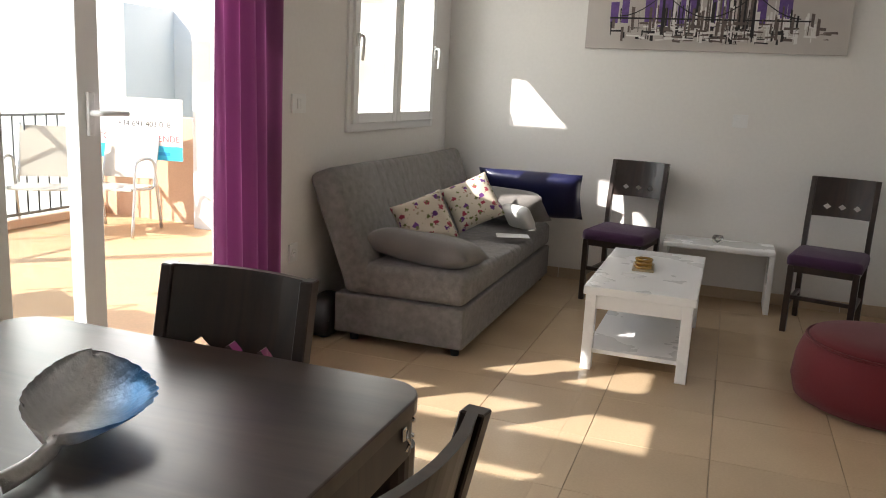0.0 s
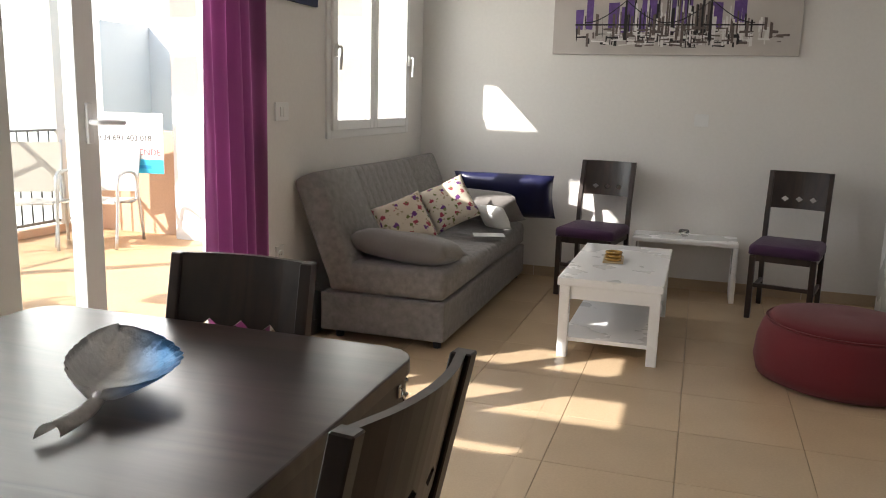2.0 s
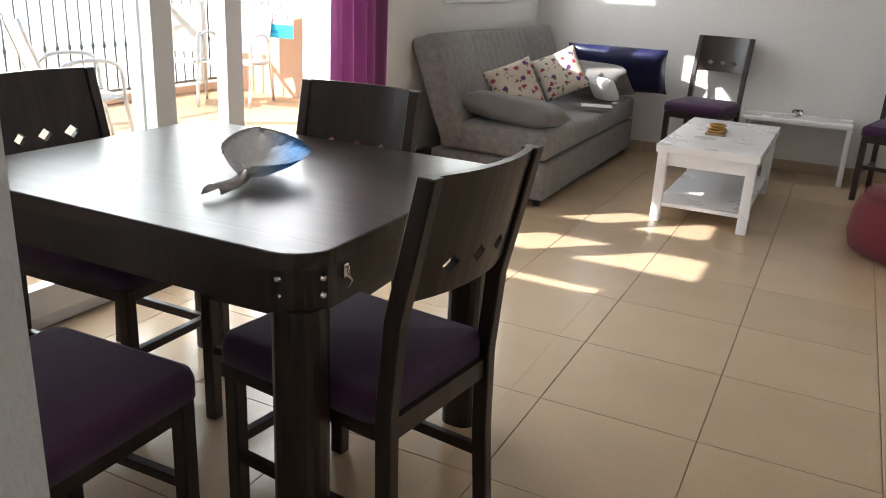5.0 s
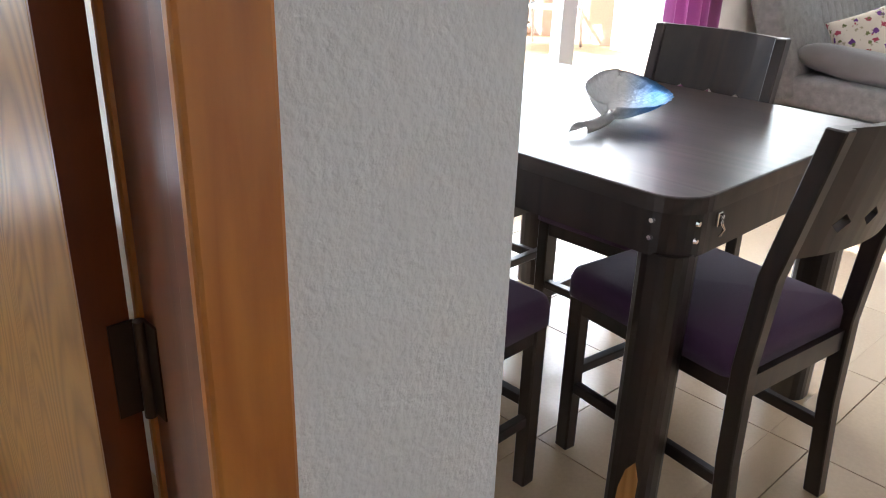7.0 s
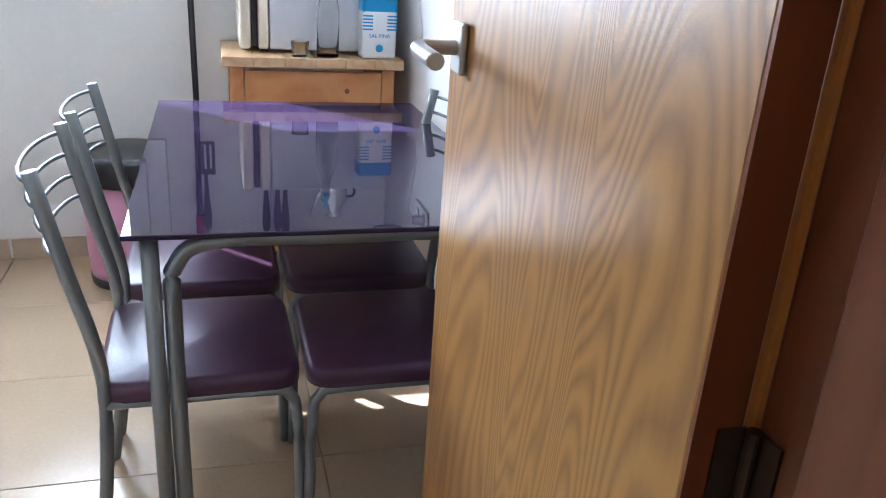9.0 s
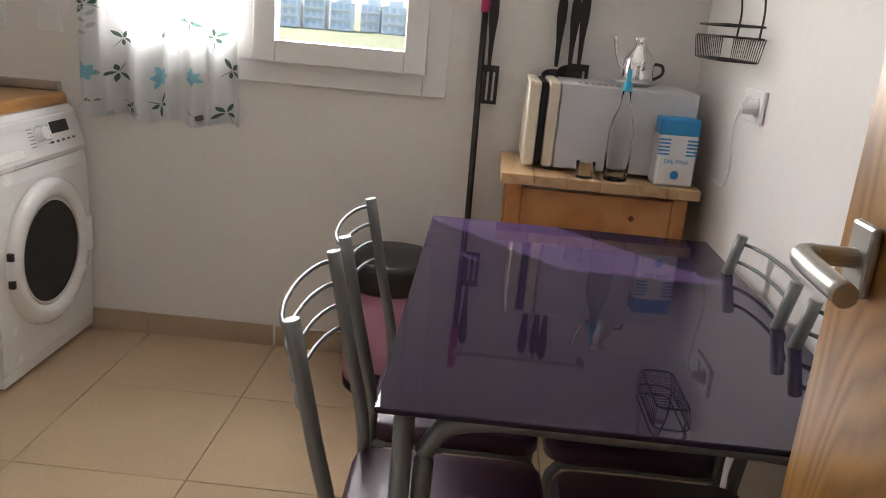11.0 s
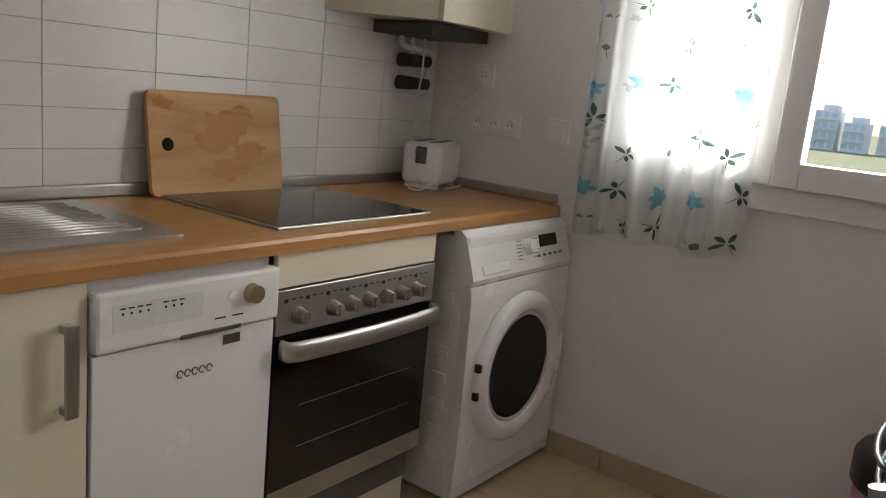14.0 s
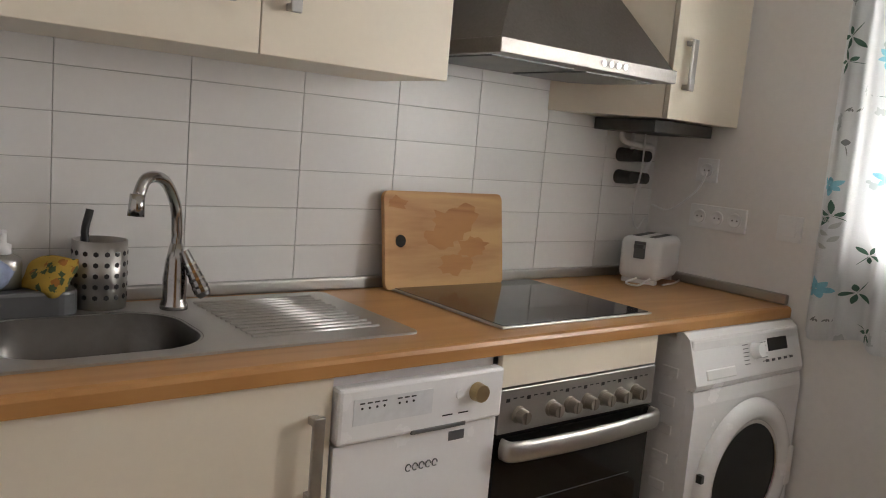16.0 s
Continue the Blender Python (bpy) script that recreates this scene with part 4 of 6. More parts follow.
# dishwasher
dw = thing("dishwasher", "slim white enamel dishwasher under the worktop", "dishwasher")
bm = B()
box(bm, -1.405, -0.968, -2.19, FY - 0.022, 0.03, 0.855, 0.003)
part("body", bm, M_APPL, dw)
dd = front(dw, -1.407, -0.967, 0.11, 0.71, M_APPL, "door", FY + 0.004)
bm = B()
box(bm, -1.407, -0.967, FY - 0.018, FY + 0.018, 0.715, 0.835, 0.008)
cp = part("control_panel", bm, M_APPL, dw)
bm = B()
box(bm, -1.20, -1.0, FY + 0.0185, FY + 0.0195, 0.755, 0.81, 0.0002, 1)
part("label_strip", bm, material("pale_grey_panel", (0.66, 0.67, 0.68), 0.3), cp)
rnd = random.Random(2)
bm = B()
for k in range(7):
    x = -1.02 - k * 0.018 - (0.02 if k > 3 else 0)
    cyl(bm, (x, FY + 0.0196, 0.79), (x, FY + 0.0205, 0.79), 0.0028, n=8)
    box(bm, x - 0.006, x + 0.006, FY + 0.0196, FY + 0.0202, 0.799, 0.802)
for x in (-1.245, -1.29):
    box(bm, x - 0.014, x + 0.014, FY + 0.0182, FY + 0.019, 0.742, 0.745)
part("indicator", bm, M_BLACK, cp)
bm = B()
cyl(bm, (-1.325, FY + 0.018, 0.787), (-1.325, FY + 0.04, 0.787), 0.022, 0.02, 20)
part("knob", bm, material("brass_knob", (0.42, 0.33, 0.18), 0.35, 0.8), cp, "brass-coloured programme knob")
bm = B()
cyl(bm, (-1.275, FY + 0.018, 0.787), (-1.275, FY + 0.023, 0.787), 0.011, n=16)
part("button", bm, M_APPL, cp)
bm = B()
box(bm, -1.30, -1.15, FY + 0.012, FY + 0.0195, 0.712, 0.722, 0.002)
part("grip", bm, M_GREYMETAL, cp)
bm = B()
box(bm, -1.31, -1.265, FY + 0.0042, FY + 0.0052, 0.675, 0.697)
part("sticker", bm, M_GREYMETAL, dd)
for k, w in enumerate((0.012, 0.014, 0.013, 0.011, 0.013)):
    bm = B()
    tube(bm, [(-1.16 - k * 0.018 - 0.007 * math.cos(a * 0.6), FY + 0.0048, 0.632 + 0.008 * math.sin(a * 0.6)) for a in range(10)], 0.0016, 5)
    part("logo_mark", bm, M_GREYMETAL, dd)

# oven
ov = thing("oven", "built-in steel electric oven with black glass door", "oven")
bm = B()
box(bm, -1.995, -1.415, -2.19, FY - 0.03, 0.1, 0.77, 0.002)
part("body", bm, M_GREYMETAL, ov)
op = front(ov, -1.998, -1.412, 0.662, 0.772, M_STEEL, "control_panel", FY + 0.004, 0.03)
front(ov, -1.998, -1.412, 0.776, 0.86, M_CREAM, "filler_panel", FY)
og = front(ov, -1.998, -1.412, 0.20, 0.655, material("black_oven_glass", (0.006, 0.006, 0.006), 0.06, var=0.05), "door", FY + 0.004, 0.03)
front(og, -1.998, -1.412, 0.205, 0.262, M_STEEL, "trim_strip", FY + 0.0065, 0.002)
for xx in (-1.478, -1.592, -1.657, -1.722, -1.787, -1.852, -1.917, ):
    bm = B()
    cyl(bm, (xx, FY + 0.004, 0.705), (xx, FY + 0.012, 0.705), 0.022, 0.02, 20)
    cyl(bm, (xx, FY + 0.012, 0.705), (xx, FY + 0.034, 0.705), 0.019, 0.016, 20)
    box(bm, xx - 0.004, xx + 0.004, FY + 0.03, FY + 0.037, 0.69, 0.72, 0.001, 1)
    part("knob", bm, material("knob_grey", (0.30, 0.27, 0.23), 0.35, 0.7), op, "satin grey oven knob")
bm = B()
for k in range(24):
    x = -1.44 - k * 0.0225
    box(bm, x - 0.006, x + 0.006, FY + 0.0042, FY + 0.0048, 0.746 if k % 3 else 0.74, 0.749)
part("marking", bm, M_BLACK, op)
bm = B()
tube(bm, bend([(-1.425, FY + 0.01, 0.63), (-1.44, FY + 0.04, 0.63), (-1.56, FY + 0.052, 0.63), (-1.70, FY + 0.056, 0.63), (-1.85, FY + 0.052, 0.63), (-1.975, FY + 0.04, 0.63), (-1.985, FY + 0.01, 0.63)]), 0.0105, 10)
for v in bm.verts:
    v.co.z = 0.63 + (v.co.z - 0.63) * 2.5
part("handle", bm, M_STEEL, og, "curved brushed steel handle")
for z in (0.36, 0.47):
    bm = B()
    box(bm, -1.93, -1.5, FY + 0.0042, FY + 0.0046, z, z + 0.003)
    part("rack_line", bm, M_GREYMETAL, og)
bm = B()
box(bm, -1.998, -1.412, FY - 0.06, FY - 0.045, 0.0, 0.195)
part("plinth", bm, M_CREAM, ov)

# hob
hb = thing("ceramic_hob", "black glass ceramic hob set into the worktop", "hob")
bm = B()
box(bm, -2.03, -1.455, -2.16, -1.655, 0.9005, 0.9065, 0.002)
part("rim", bm, M_STEEL, hb)
bm = B()
box(bm, -2.022, -1.463, -2.152, -1.663, 0.9068, 0.9085, 0.0005, 1)
part("glass", bm, material("hob_glass", (0.008, 0.008, 0.009), 0.06, var=0.05), hb)

# washing machine
wm = thing("washing_machine", "white front-loading washing machine with black porthole", "washing machine")
WX0, WX1, WY = -2.662, -2.085, -1.545
bm = B()
box(bm, WX0, WX1, -2.15, WY, 0.015, 0.845, 0.008)
body = part("body", bm, M_APPL, wm)
for k in range(8):
    bm = B()
    box(bm, WX1 - 0.002, WX1 + 0.004, WY - 0.09, WY - 0.035, 0.13 + k * 0.085, 0.16 + k * 0.085, 0.003)
    part("side_rib", bm, M_APPL, body)
bm = B()
prof = [(WY + 0.001, 0.06), (WY + 0.03, 0.06), (WY + 0.035, 0.3), (WY + 0.03, 0.66), (WY + 0.022, 0.70), (WY + 0.001, 0.70)]
for pr, nm, mat in ((prof, "front_panel", M_APPL), ([(WY + 0.001, 0.703), (WY + 0.024, 0.703), (WY + 0.03, 0.72), (WY - 0.01, 0.845), (WY - 0.03, 0.86), (WY - 0.06, 0.86)], "control_panel", M_APPL), ([(WY + 0.001, 0.02), (WY + 0.028, 0.02), (WY + 0.03, 0.057), (WY + 0.001, 0.057)], "kick_panel", M_APPL)):
    bm = B()
    vs = [bm.verts.new((WX0 - 0.003, y, z)) for y, z in pr]
    f = bm.faces.new(vs)
    r = bmesh.ops.extrude_face_region(bm, geom=[f])
    bmesh.ops.translate(bm, vec=(WX1 - WX0 + 0.006, 0, 0), verts=[e for e in r["geom"] if isinstance(e, bmesh.types.BMVert)])
    pp = part(nm, bm, mat, wm)
    if nm == "control_panel":
        cpw = pp
slope = Matrix.Rotation(radians(72), 4, "X")


def on_panel(u, z):
    return (u, WY + 0.03 - (z - 0.72) * 0.32, z)


bm = B()
cyl(bm, on_panel(-2.40, 0.79), Vector(on_panel(-2.40, 0.79)) + Vector((0, 0.025, 0.008)), 0.026, 0.022, 24)
part("dial", bm, M_APPL, cpw)
bm = B()
mslope = Matrix.Translation(on_panel(-2.53, 0.80)) @ Matrix.Rotation(radians(17.7), 4, "X")
box(bm, -0.055, 0.055, -0.001, 0.003, -0.02, 0.02, 0.001, 1, mslope)
part("display", bm, M_BLACK, cpw)
bm = B()
for k in range(8):
    for sx in (-1, 1):
        mm = Matrix.Translation(on_panel(-2.40 + sx * 0.05, 0.755 + k * 0.011)) @ Matrix.Rotation(radians(17.7), 4, "X")
        box(bm, -0.014, 0.014, 0.0005, 0.0015, -0.0012, 0.0012, 0, 1, mm)
for k in range(5):
    mm = Matrix.Translation(on_panel(-2.46 - k * 0.035, 0.755)) @ Matrix.Rotation(radians(17.7), 4, "X")
    box(bm, -0.008, 0.008, 0.0005, 0.0025, -0.004, 0.004, 0, 1, mm)
for k in range(4):
    mm = Matrix.Translation(on_panel(-2.195 - k * 0.012, 0.825)) @ Matrix.Rotation(radians(17.7), 4, "X")
    box(bm, -0.004, 0.004, 0.0005, 0.0015, -0.006, 0.006, 0, 1, mm)
part("marking", bm, M_GREYMETAL, cpw)
bm = B()
mm = Matrix.Translation(on_panel(-2.21, 0.745)) @ Matrix.Rotation(radians(17.7), 4, "X")
box(bm, -0.075, 0.075, -0.004, 0.003, -0.016, 0.014, 0.003, 1, mm)
part("drawer_grip", bm, M_WHITEPL, cpw)
face = Matrix.Translation((-2.375, WY + 0.034, 0.40)) @ Matrix.Rotation(radians(-90), 4, "X")
bm = B()
lathe(bm, [(0.252, 0.0), (0.25, 0.014), (0.235, 0.026), (0.205, 0.03), (0.188, 0.018), (0.185, 0.0)], 48, face, False)
door = part("porthole_ring", bm, M_APPL, wm)
bm = B()
lathe(bm, [(0.187, 0.012), (0.176, 0.016), (0.170, 0.004)], 40, face, False)
part("chrome_ring", bm, M_CHROME, door)
bm = B()
lathe(bm, [(0.173, 0.010), (0.13, 0.006), (0.06, 0.0045), (0.0005, 0.004)], 40, face)
part("porthole_glass", bm, material("dark_porthole", (0.006, 0.006, 0.007), 0.05, spec=0.25), door)
bm = B()
box(bm, -2.62, -2.585, WY + 0.05, WY + 0.066, 0.34, 0.47, 0.006)
part("door_grip", bm, M_WHITEPL, door)
for z in (0.36, 0.45):
    bm = B()
    box(bm, -2.133, -2.12, WY + 0.042, WY + 0.06, z - 0.012, z + 0.012)
    part("door_hinge", bm, M_BLACK, door)
for fx in (WX0 + 0.05, WX1 - 0.05):
    for fy in (-2.1, WY - 0.05):
        bm = B()
        cyl(bm, (fx, fy, 0), (fx, fy, 0.02), 0.02, n=10)
        part("foot", bm, M_BLACK, wm)

# sink with drainer and tap
sk = thing("sink", "stainless steel sink with ribbed drainer", "sink")
bm = B()
slab(bm, round_rect(-1.235, -0.36, -2.145, -1.69, 0.02, 4), 0.9006, 0.9062)
RIM = part("rim", bm, M_STEEL, sk)


def cut_hole(ob, bm):
    """Cuts a shape out of a mesh, for good."""
    tool = new("cutter", mesh("cutter", bm, M_BLACK))
    md = ob.modifiers.new("hole", "BOOLEAN")
    md.operation, md.object, md.solver = "DIFFERENCE", tool, "EXACT"
    bpy.context.view_layer.update()
    dg = bpy.context.evaluated_depsgraph_get()
    me = bpy.data.meshes.new_from_object(ob.evaluated_get(dg))
    ob.modifiers.remove(md)
    ob.data = me
    bpy.data.objects.remove(tool)


BAS = (-0.775, -0.385, -2.045, -1.735)
for target in (WTOP, RIM):
    bm = B()
    slab(bm, round_rect(*BAS, 0.11, 8), 0.8, 0.95)
    cut_hole(target, bm)
bm = B()
loops = []
for z, ins, r in ((0.9066, -0.006, 0.116), (0.904, 0.0015, 0.11), (0.80, 0.008, 0.105), (0.755, 0.03, 0.09), (0.745, 0.07, 0.06)):
    loops.append([bm.verts.new((x, y, z)) for x, y in round_rect(BAS[0] + ins, BAS[1] - ins, BAS[2] + ins, BAS[3] - ins, r, 8)])
for a, b in zip(loops, loops[1:]):
    for k in range(len(a)):
        bm.faces.new((a[k], a[(k + 1) % len(a)], b[(k + 1) % len(a)], b[k]))
bm.faces.new(loops[-1])
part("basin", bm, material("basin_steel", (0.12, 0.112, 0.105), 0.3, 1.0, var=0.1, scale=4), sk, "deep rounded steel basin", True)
for k in range(13):
    bm = B()
    y = -2.09 + k * 0.027
    tube(bm, [(-1.17 + 0.005 * (k % 2), y, 0.907), (-0.86, y, 0.907)], 0.0045, 6)
    part("drainer_rib", bm, M_STEEL, sk)
tp = thing("kitchen_tap", "chrome swan-neck kitchen tap behind the sink", "tap", at=(-0.80, -2.055, 0.9065))
bm = B()
lathe(bm, [(0.031, 0), (0.031, 0.010), (0.026, 0.02), (0.027, 0.07), (0.022, 0.11), (0.0135, 0.15)], 24)
M_TAP = material("worn_chrome", (0.42, 0.41, 0.40), 0.16, 1.0, var=0.1, scale=30)
part("base", bm, M_TAP, tp, "", True)
bm = B()
tube(bm, bend([(0, 0, 0.12), (0.0, 0.0, 0.18), (0.01, 0.01, 0.24), (0.05, 0.05, 0.295), (0.1, 0.09, 0.30), (0.125, 0.115, 0.26)]), 0.0125, 14)
cyl(bm, (0.125, 0.115, 0.27), (0.128, 0.118, 0.225), 0.015, 0.017, 14)
part("spout", bm, M_TAP, tp, "", True)
bm = B()
cyl(bm, (-0.012, 0.016, 0.135), (-0.048, 0.046, 0.045), 0.011, 0.019, 14)
cyl(bm, (-0.048, 0.046, 0.045), (-0.053, 0.050, 0.035), 0.019, 0.012, 14)
lever = part("lever", bm, M_TAP, tp)
for k in range(4):
    bm = B()
    f = 0.3 + k * 0.18
    cyl(bm, (-0.012 - 0.036 * f, 0.016 + 0.03 * f, 0.135 - 0.09 * f), (-0.014 - 0.036 * f, 0.0177 + 0.03 * f, 0.130 - 0.09 * f), 0.0125 + 0.008 * f, n=14)
    part("grip_ring", bm, M_CHROME, lever)
cu2 = thing("cutlery_holder", "perforated steel cutlery holder beside the tap", "holder", at=(-0.655, -2.125, 0.9065))
bm = B()
lathe(bm, [(0.0005, 0.0), (0.058, 0.0), (0.058, 0.15), (0.054, 0.15), (0.054, 0.004), (0.0005, 0.004)], 28)
cup = part("cup", bm, M_STEEL, cu2, "", True)
bm = B()
for j in range(5):
    for i in range(16):
        a = i / 16 * math.tau
        c, s2 = math.cos(a), math.sin(a)
        cyl(bm, (0.0565 * c, 0.0565 * s2, 0.028 + j * 0.024), (0.0588 * c, 0.0588 * s2, 0.028 + j * 0.024), 0.006, n=6)
part("perforations", bm, M_BLACK, cup)["kind"] = "stuff"
bm = B()
tube(bm, bend([(0.01, 0.0, 0.02), (0.03, -0.01, 0.15), (0.02, -0.012, 0.215)]), 0.009, 8)
part("spatula_handle", bm, M_BLACK, cu2)
tr = thing("sink_tray", "grey plastic caddy with sponge and soap", "caddy", at=(-0.50, -2.10, 0.9065))
bm = B()
slab(bm, round_rect(-0.10, 0.14, -0.055, 0.055, 0.045, 6), 0, 0.052, 0.008)
part("tray", bm, M_GREYMETAL, tr)
sd = thing("soap_dispenser", "grey metal soap bottle with white pump in the caddy", "dispenser", at=(-0.462, -2.11, 0.9595))
part("bottle", lathe(B(), [(0.0005, 0), (0.034, 0), (0.036, 0.05), (0.034, 0.062), (0.02, 0.07), (0.0005, 0.071)], 20), M_STEEL, sd, "", True)
bm = lathe(B(), [(0.015, 0.07), (0.015, 0.09), (0.006, 0.093), (0.006, 0.115), (0.0005, 0.116)], 14)
box(bm, -0.006, 0.03, -0.006, 0.006, 0.112, 0.12, 0.002, 1)
part("pump", bm, M_WHITEPL, sd, "white plastic pump", True)
ob = soft("kitchen_sponge", "yellow and green patterned scouring cloth", 0.1, 0.12, 0.06, floral("citrus_cloth", (0.42, 0.27, 0.04), [((0.05, 0.08, 0.03), 38, 0.62), ((0.3, 0.12, 0.02), 30, 0.5)], 30, 0.5), (-0.545, -2.10, 0.98), (10, 50, 30), 9, "cloth")
soft("dish_cloth", "blue and white crumpled dish cloth", 0.12, 0.12, 0.07, material("blue_cloth", (0.3, 0.36, 0.52), 0.9, var=0.4, fine=40), (-0.405, -2.09, 0.985), (20, 0, 10), 10, "cloth")

# cutting board leaning on the tiles
M_BOARD = wood("worn_board", (0.42, 0.2, 0.065), (0.60, 0.35, 0.14), 0.6, "X", 5, 0.8)
cb = thing("cutting_board", "worn wooden cutting board leaning on tiles", "cutting board")
cb.matrix_basis = pose(-1.655, -2.135, 0.902, 9, 0, 0)
bm = B()
slab(bm, round_rect(-0.225, 0.225, 0.0, 0.285, 0.02, 5), -0.009, 0.009, 0.003)
bmesh.ops.transform(bm, matrix=Matrix.Rotation(radians(90), 4, "X"), verts=bm.verts[:])
bd = part("board", bm, M_BOARD, cb)
# dark disc carries the shade inside the hole; the board itself is uncut
bm = B()
cyl(bm, (0.17, 0.0088, 0.14), (0.17, 0.0098, 0.14), 0.018, n=20)
part("hole", bm, material("hole_shadow", (0.01, 0.008, 0.006), 0.95), bd)
rnd = random.Random(4)
for k, (sx, sz, r) in enumerate(((-0.06, 0.21, 0.06), (0.02, 0.15, 0.05), (-0.1, 0.12, 0.05), (-0.03, 0.07, 0.05), (0.18, 0.25, 0.03), (-0.02, 0.19, 0.07))):
    bm = B()
    pts = []
    for a in range(22):
        rr = r * (0.65 + 0.5 * rnd.random())
        pts.append(bm.verts.new((sx + 1.3 * rr * math.cos(a / 22 * math.tau), 0.0096 + k * 0.0001, sz + 0.7 * rr * math.sin(a / 22 * math.tau))))
    bm.faces.new(pts)
    part("stain", bm, wood("board_stain", (0.36, 0.14, 0.03), (0.48, 0.22, 0.06), 0.6, "X"), bd)

# toaster
to = thing("toaster", "white plastic two-slot toaster on the worktop", "toaster", at=(-2.545, -2.07, 0.9005), rz=20)
bm = B()
box(bm, -0.13, 0.13, -0.075, 0.075, 0.012, 0.165, 0.028, 4)
tb = part("body", bm, M_WHITEPL, to, "", True)
bm = B()
for y in (-0.03, 0.03):
    box(bm, -0.1, 0.1, y - 0.012, y + 0.012, 0.164, 0.1665)
part("slot", bm, M_BLACK, tb)
bm = B()
box(bm, 0.129, 0.136, -0.02, 0.02, 0.09, 0.15, 0.002)
box(bm, 0.13, 0.15, -0.018, 0.018, 0.125, 0.14, 0.003)
part("lever", bm, M_GREYMETAL, tb)
bm = B()
tube(bm, bend([(0.1, 0.085, 0.006), (0.0, 0.1, 0.006), (-0.1, 0.09, 0.006)]), 0.0035, 6)
tube(bm, bend([(0.13, 0.0, 0.02), (0.18, -0.02, 0.006), (0.2, 0.03, 0.006), (0.17, 0.06, 0.03)]), 0.0035, 6)
part("cord", bm, M_WHITEPL, to)
for sx in (-0.1, 0.1):
    bm = B()
    box(bm, sx - 0.015, sx + 0.015, -0.06, 0.06, 0, 0.014)
    part("foot", bm, M_WHITEPL, to)


# wall cupboards and hood
def wall_cupboard(x0, x1, handles, label, z0=1.485, slant=0.0):
    t = thing("wall_cupboard", label, "cupboard")
    bm = B()
    slab(bm, [(x0, -2.199), (x1 + slant, -2.199), (x1, -1.89), (x0, -1.89)], z0, 2.2)
    part("body", bm, M_CREAM, t)
    n = len(handles)
    for k, hx in enumerate(handles):
        a, b = x0 + (x1 - x0) * k / n, x0 + (x1 - x0) * (k + 1) / n
        d2 = front(t, a, b, z0 - 0.002, 2.2, M_CREAM, "door", -1.87)
        bar_handle(d2, hx, z0 + 0.09, z0 + 0.25, -1.87)
    return t


wall_cupboard(-1.39, -0.39, (-0.955, -0.81), "cream laminate wall cupboard above the sink")
wall_cupboard(-2.675, -2.275, (-2.34,), "cream laminate wall cupboard beside the hood", 1.47, 0.20)
hd = thing("cooker_hood", "pyramid steel extractor hood above the hob", "hood")
bm = B()
lo = [(-2.185, -2.198), (-1.49, -2.198), (-1.49, -1.80), (-2.185, -1.80)]
hi = [(-1.98, -2.198), (-1.70, -2.198), (-1.70, -1.98), (-1.98, -1.98)]
v0 = [bm.verts.new((x, y, 1.605)) for x, y in lo]
v1 = [bm.verts.new((x, y, 1.90)) for x, y in hi]
v2 = [bm.verts.new((x, y, HC - 0.004)) for x, y in hi]
for a, b in ((v0, v1), (v1, v2)):
    for k in range(4):
        bm.faces.new((a[k], a[(k + 1) % 4], b[(k + 1) % 4], b[k]))
bm.faces.new(v0), bm.faces.new(v2)
M_HOOD = material("dull_hood_steel", (0.27, 0.25, 0.235), 0.38, 1.0, var=0.12, scale=6, fine=120)
part("canopy", bm, M_HOOD, hd)
bm = B()
box(bm, -2.192, -1.483, -2.198, -1.79, 1.565, 1.604, 0.003)
rim = part("rim", bm, M_HOOD, hd)
for k in range(4):
    bm = B()
    cyl(bm, (-1.86 - k * 0.03, -1.79, 1.585), (-1.86 - k * 0.03, -1.785, 1.585), 0.008, n=12)
    part("button", bm, M_CHROME, rim)
for x in (-2.01, -1.66):
    bm = B()
    box(bm, x - 0.15, x + 0.15, -2.15, -1.85, 1.561, 1.566, 0.001, 1)
    part("grease_filter", bm, M_GREYMETAL, hd)
# boiler underside with pipes
bo = thing("water_heater_fittings", "gas heater valves and pipes under cupboard", "pipes")
bm = B()
box(bm, -2.62, -2.30, -2.19, -1.93, 1.425, 1.466, 0.003)
M_DARKMET = material("dark_heater_metal", (0.07, 0.068, 0.065), 0.45, 0.6, var=0.15, scale=20)
part("casing", bm, M_DARKMET, bo)
bm = B()
tube(bm, bend([(-2.42, -2.16, 1.43), (-2.42, -2.15, 1.395), (-2.50, -2.14, 1.385), (-2.57, -2.14, 1.38), (-2.58, -2.15, 1.34), (-2.57, -2.185, 1.22)]), 0.011, 8)
tube(bm, bend([(-2.47, -2.15, 1.43), (-2.47, -2.15, 1.36), (-2.47, -2.19, 1.33)]), 0.009, 8)
part("pipe", bm, M_WHITEPL, bo)
for k, z in enumerate((1.345, 1.265)):
    bm = B()
    cyl(bm, (-2.47, -2.2, z), (-2.47, -2.13, z), 0.026, 0.022, 16)
    box(bm, -2.56, -2.47, -2.16, -2.135, z - 0.012, z + 0.012, 0.004)
    part("valve", bm, M_DARKMET, bo)
    bm = B()
    cyl(bm, (-2.545, -2.2, z), (-2.545, -2.13, z), 0.022, 0.02, 16)
    part("valve", bm, M_DARKMET, bo)
bm = B()
tube(bm, bend([(-2.50, -2.12, 1.425), (-2.50, -2.12, 1.3), (-2.49, -2.13, 1.15), (-2.55, -2.15, 1.08), (-2.60, -2.16, 1.12)]), 0.0035, 6)
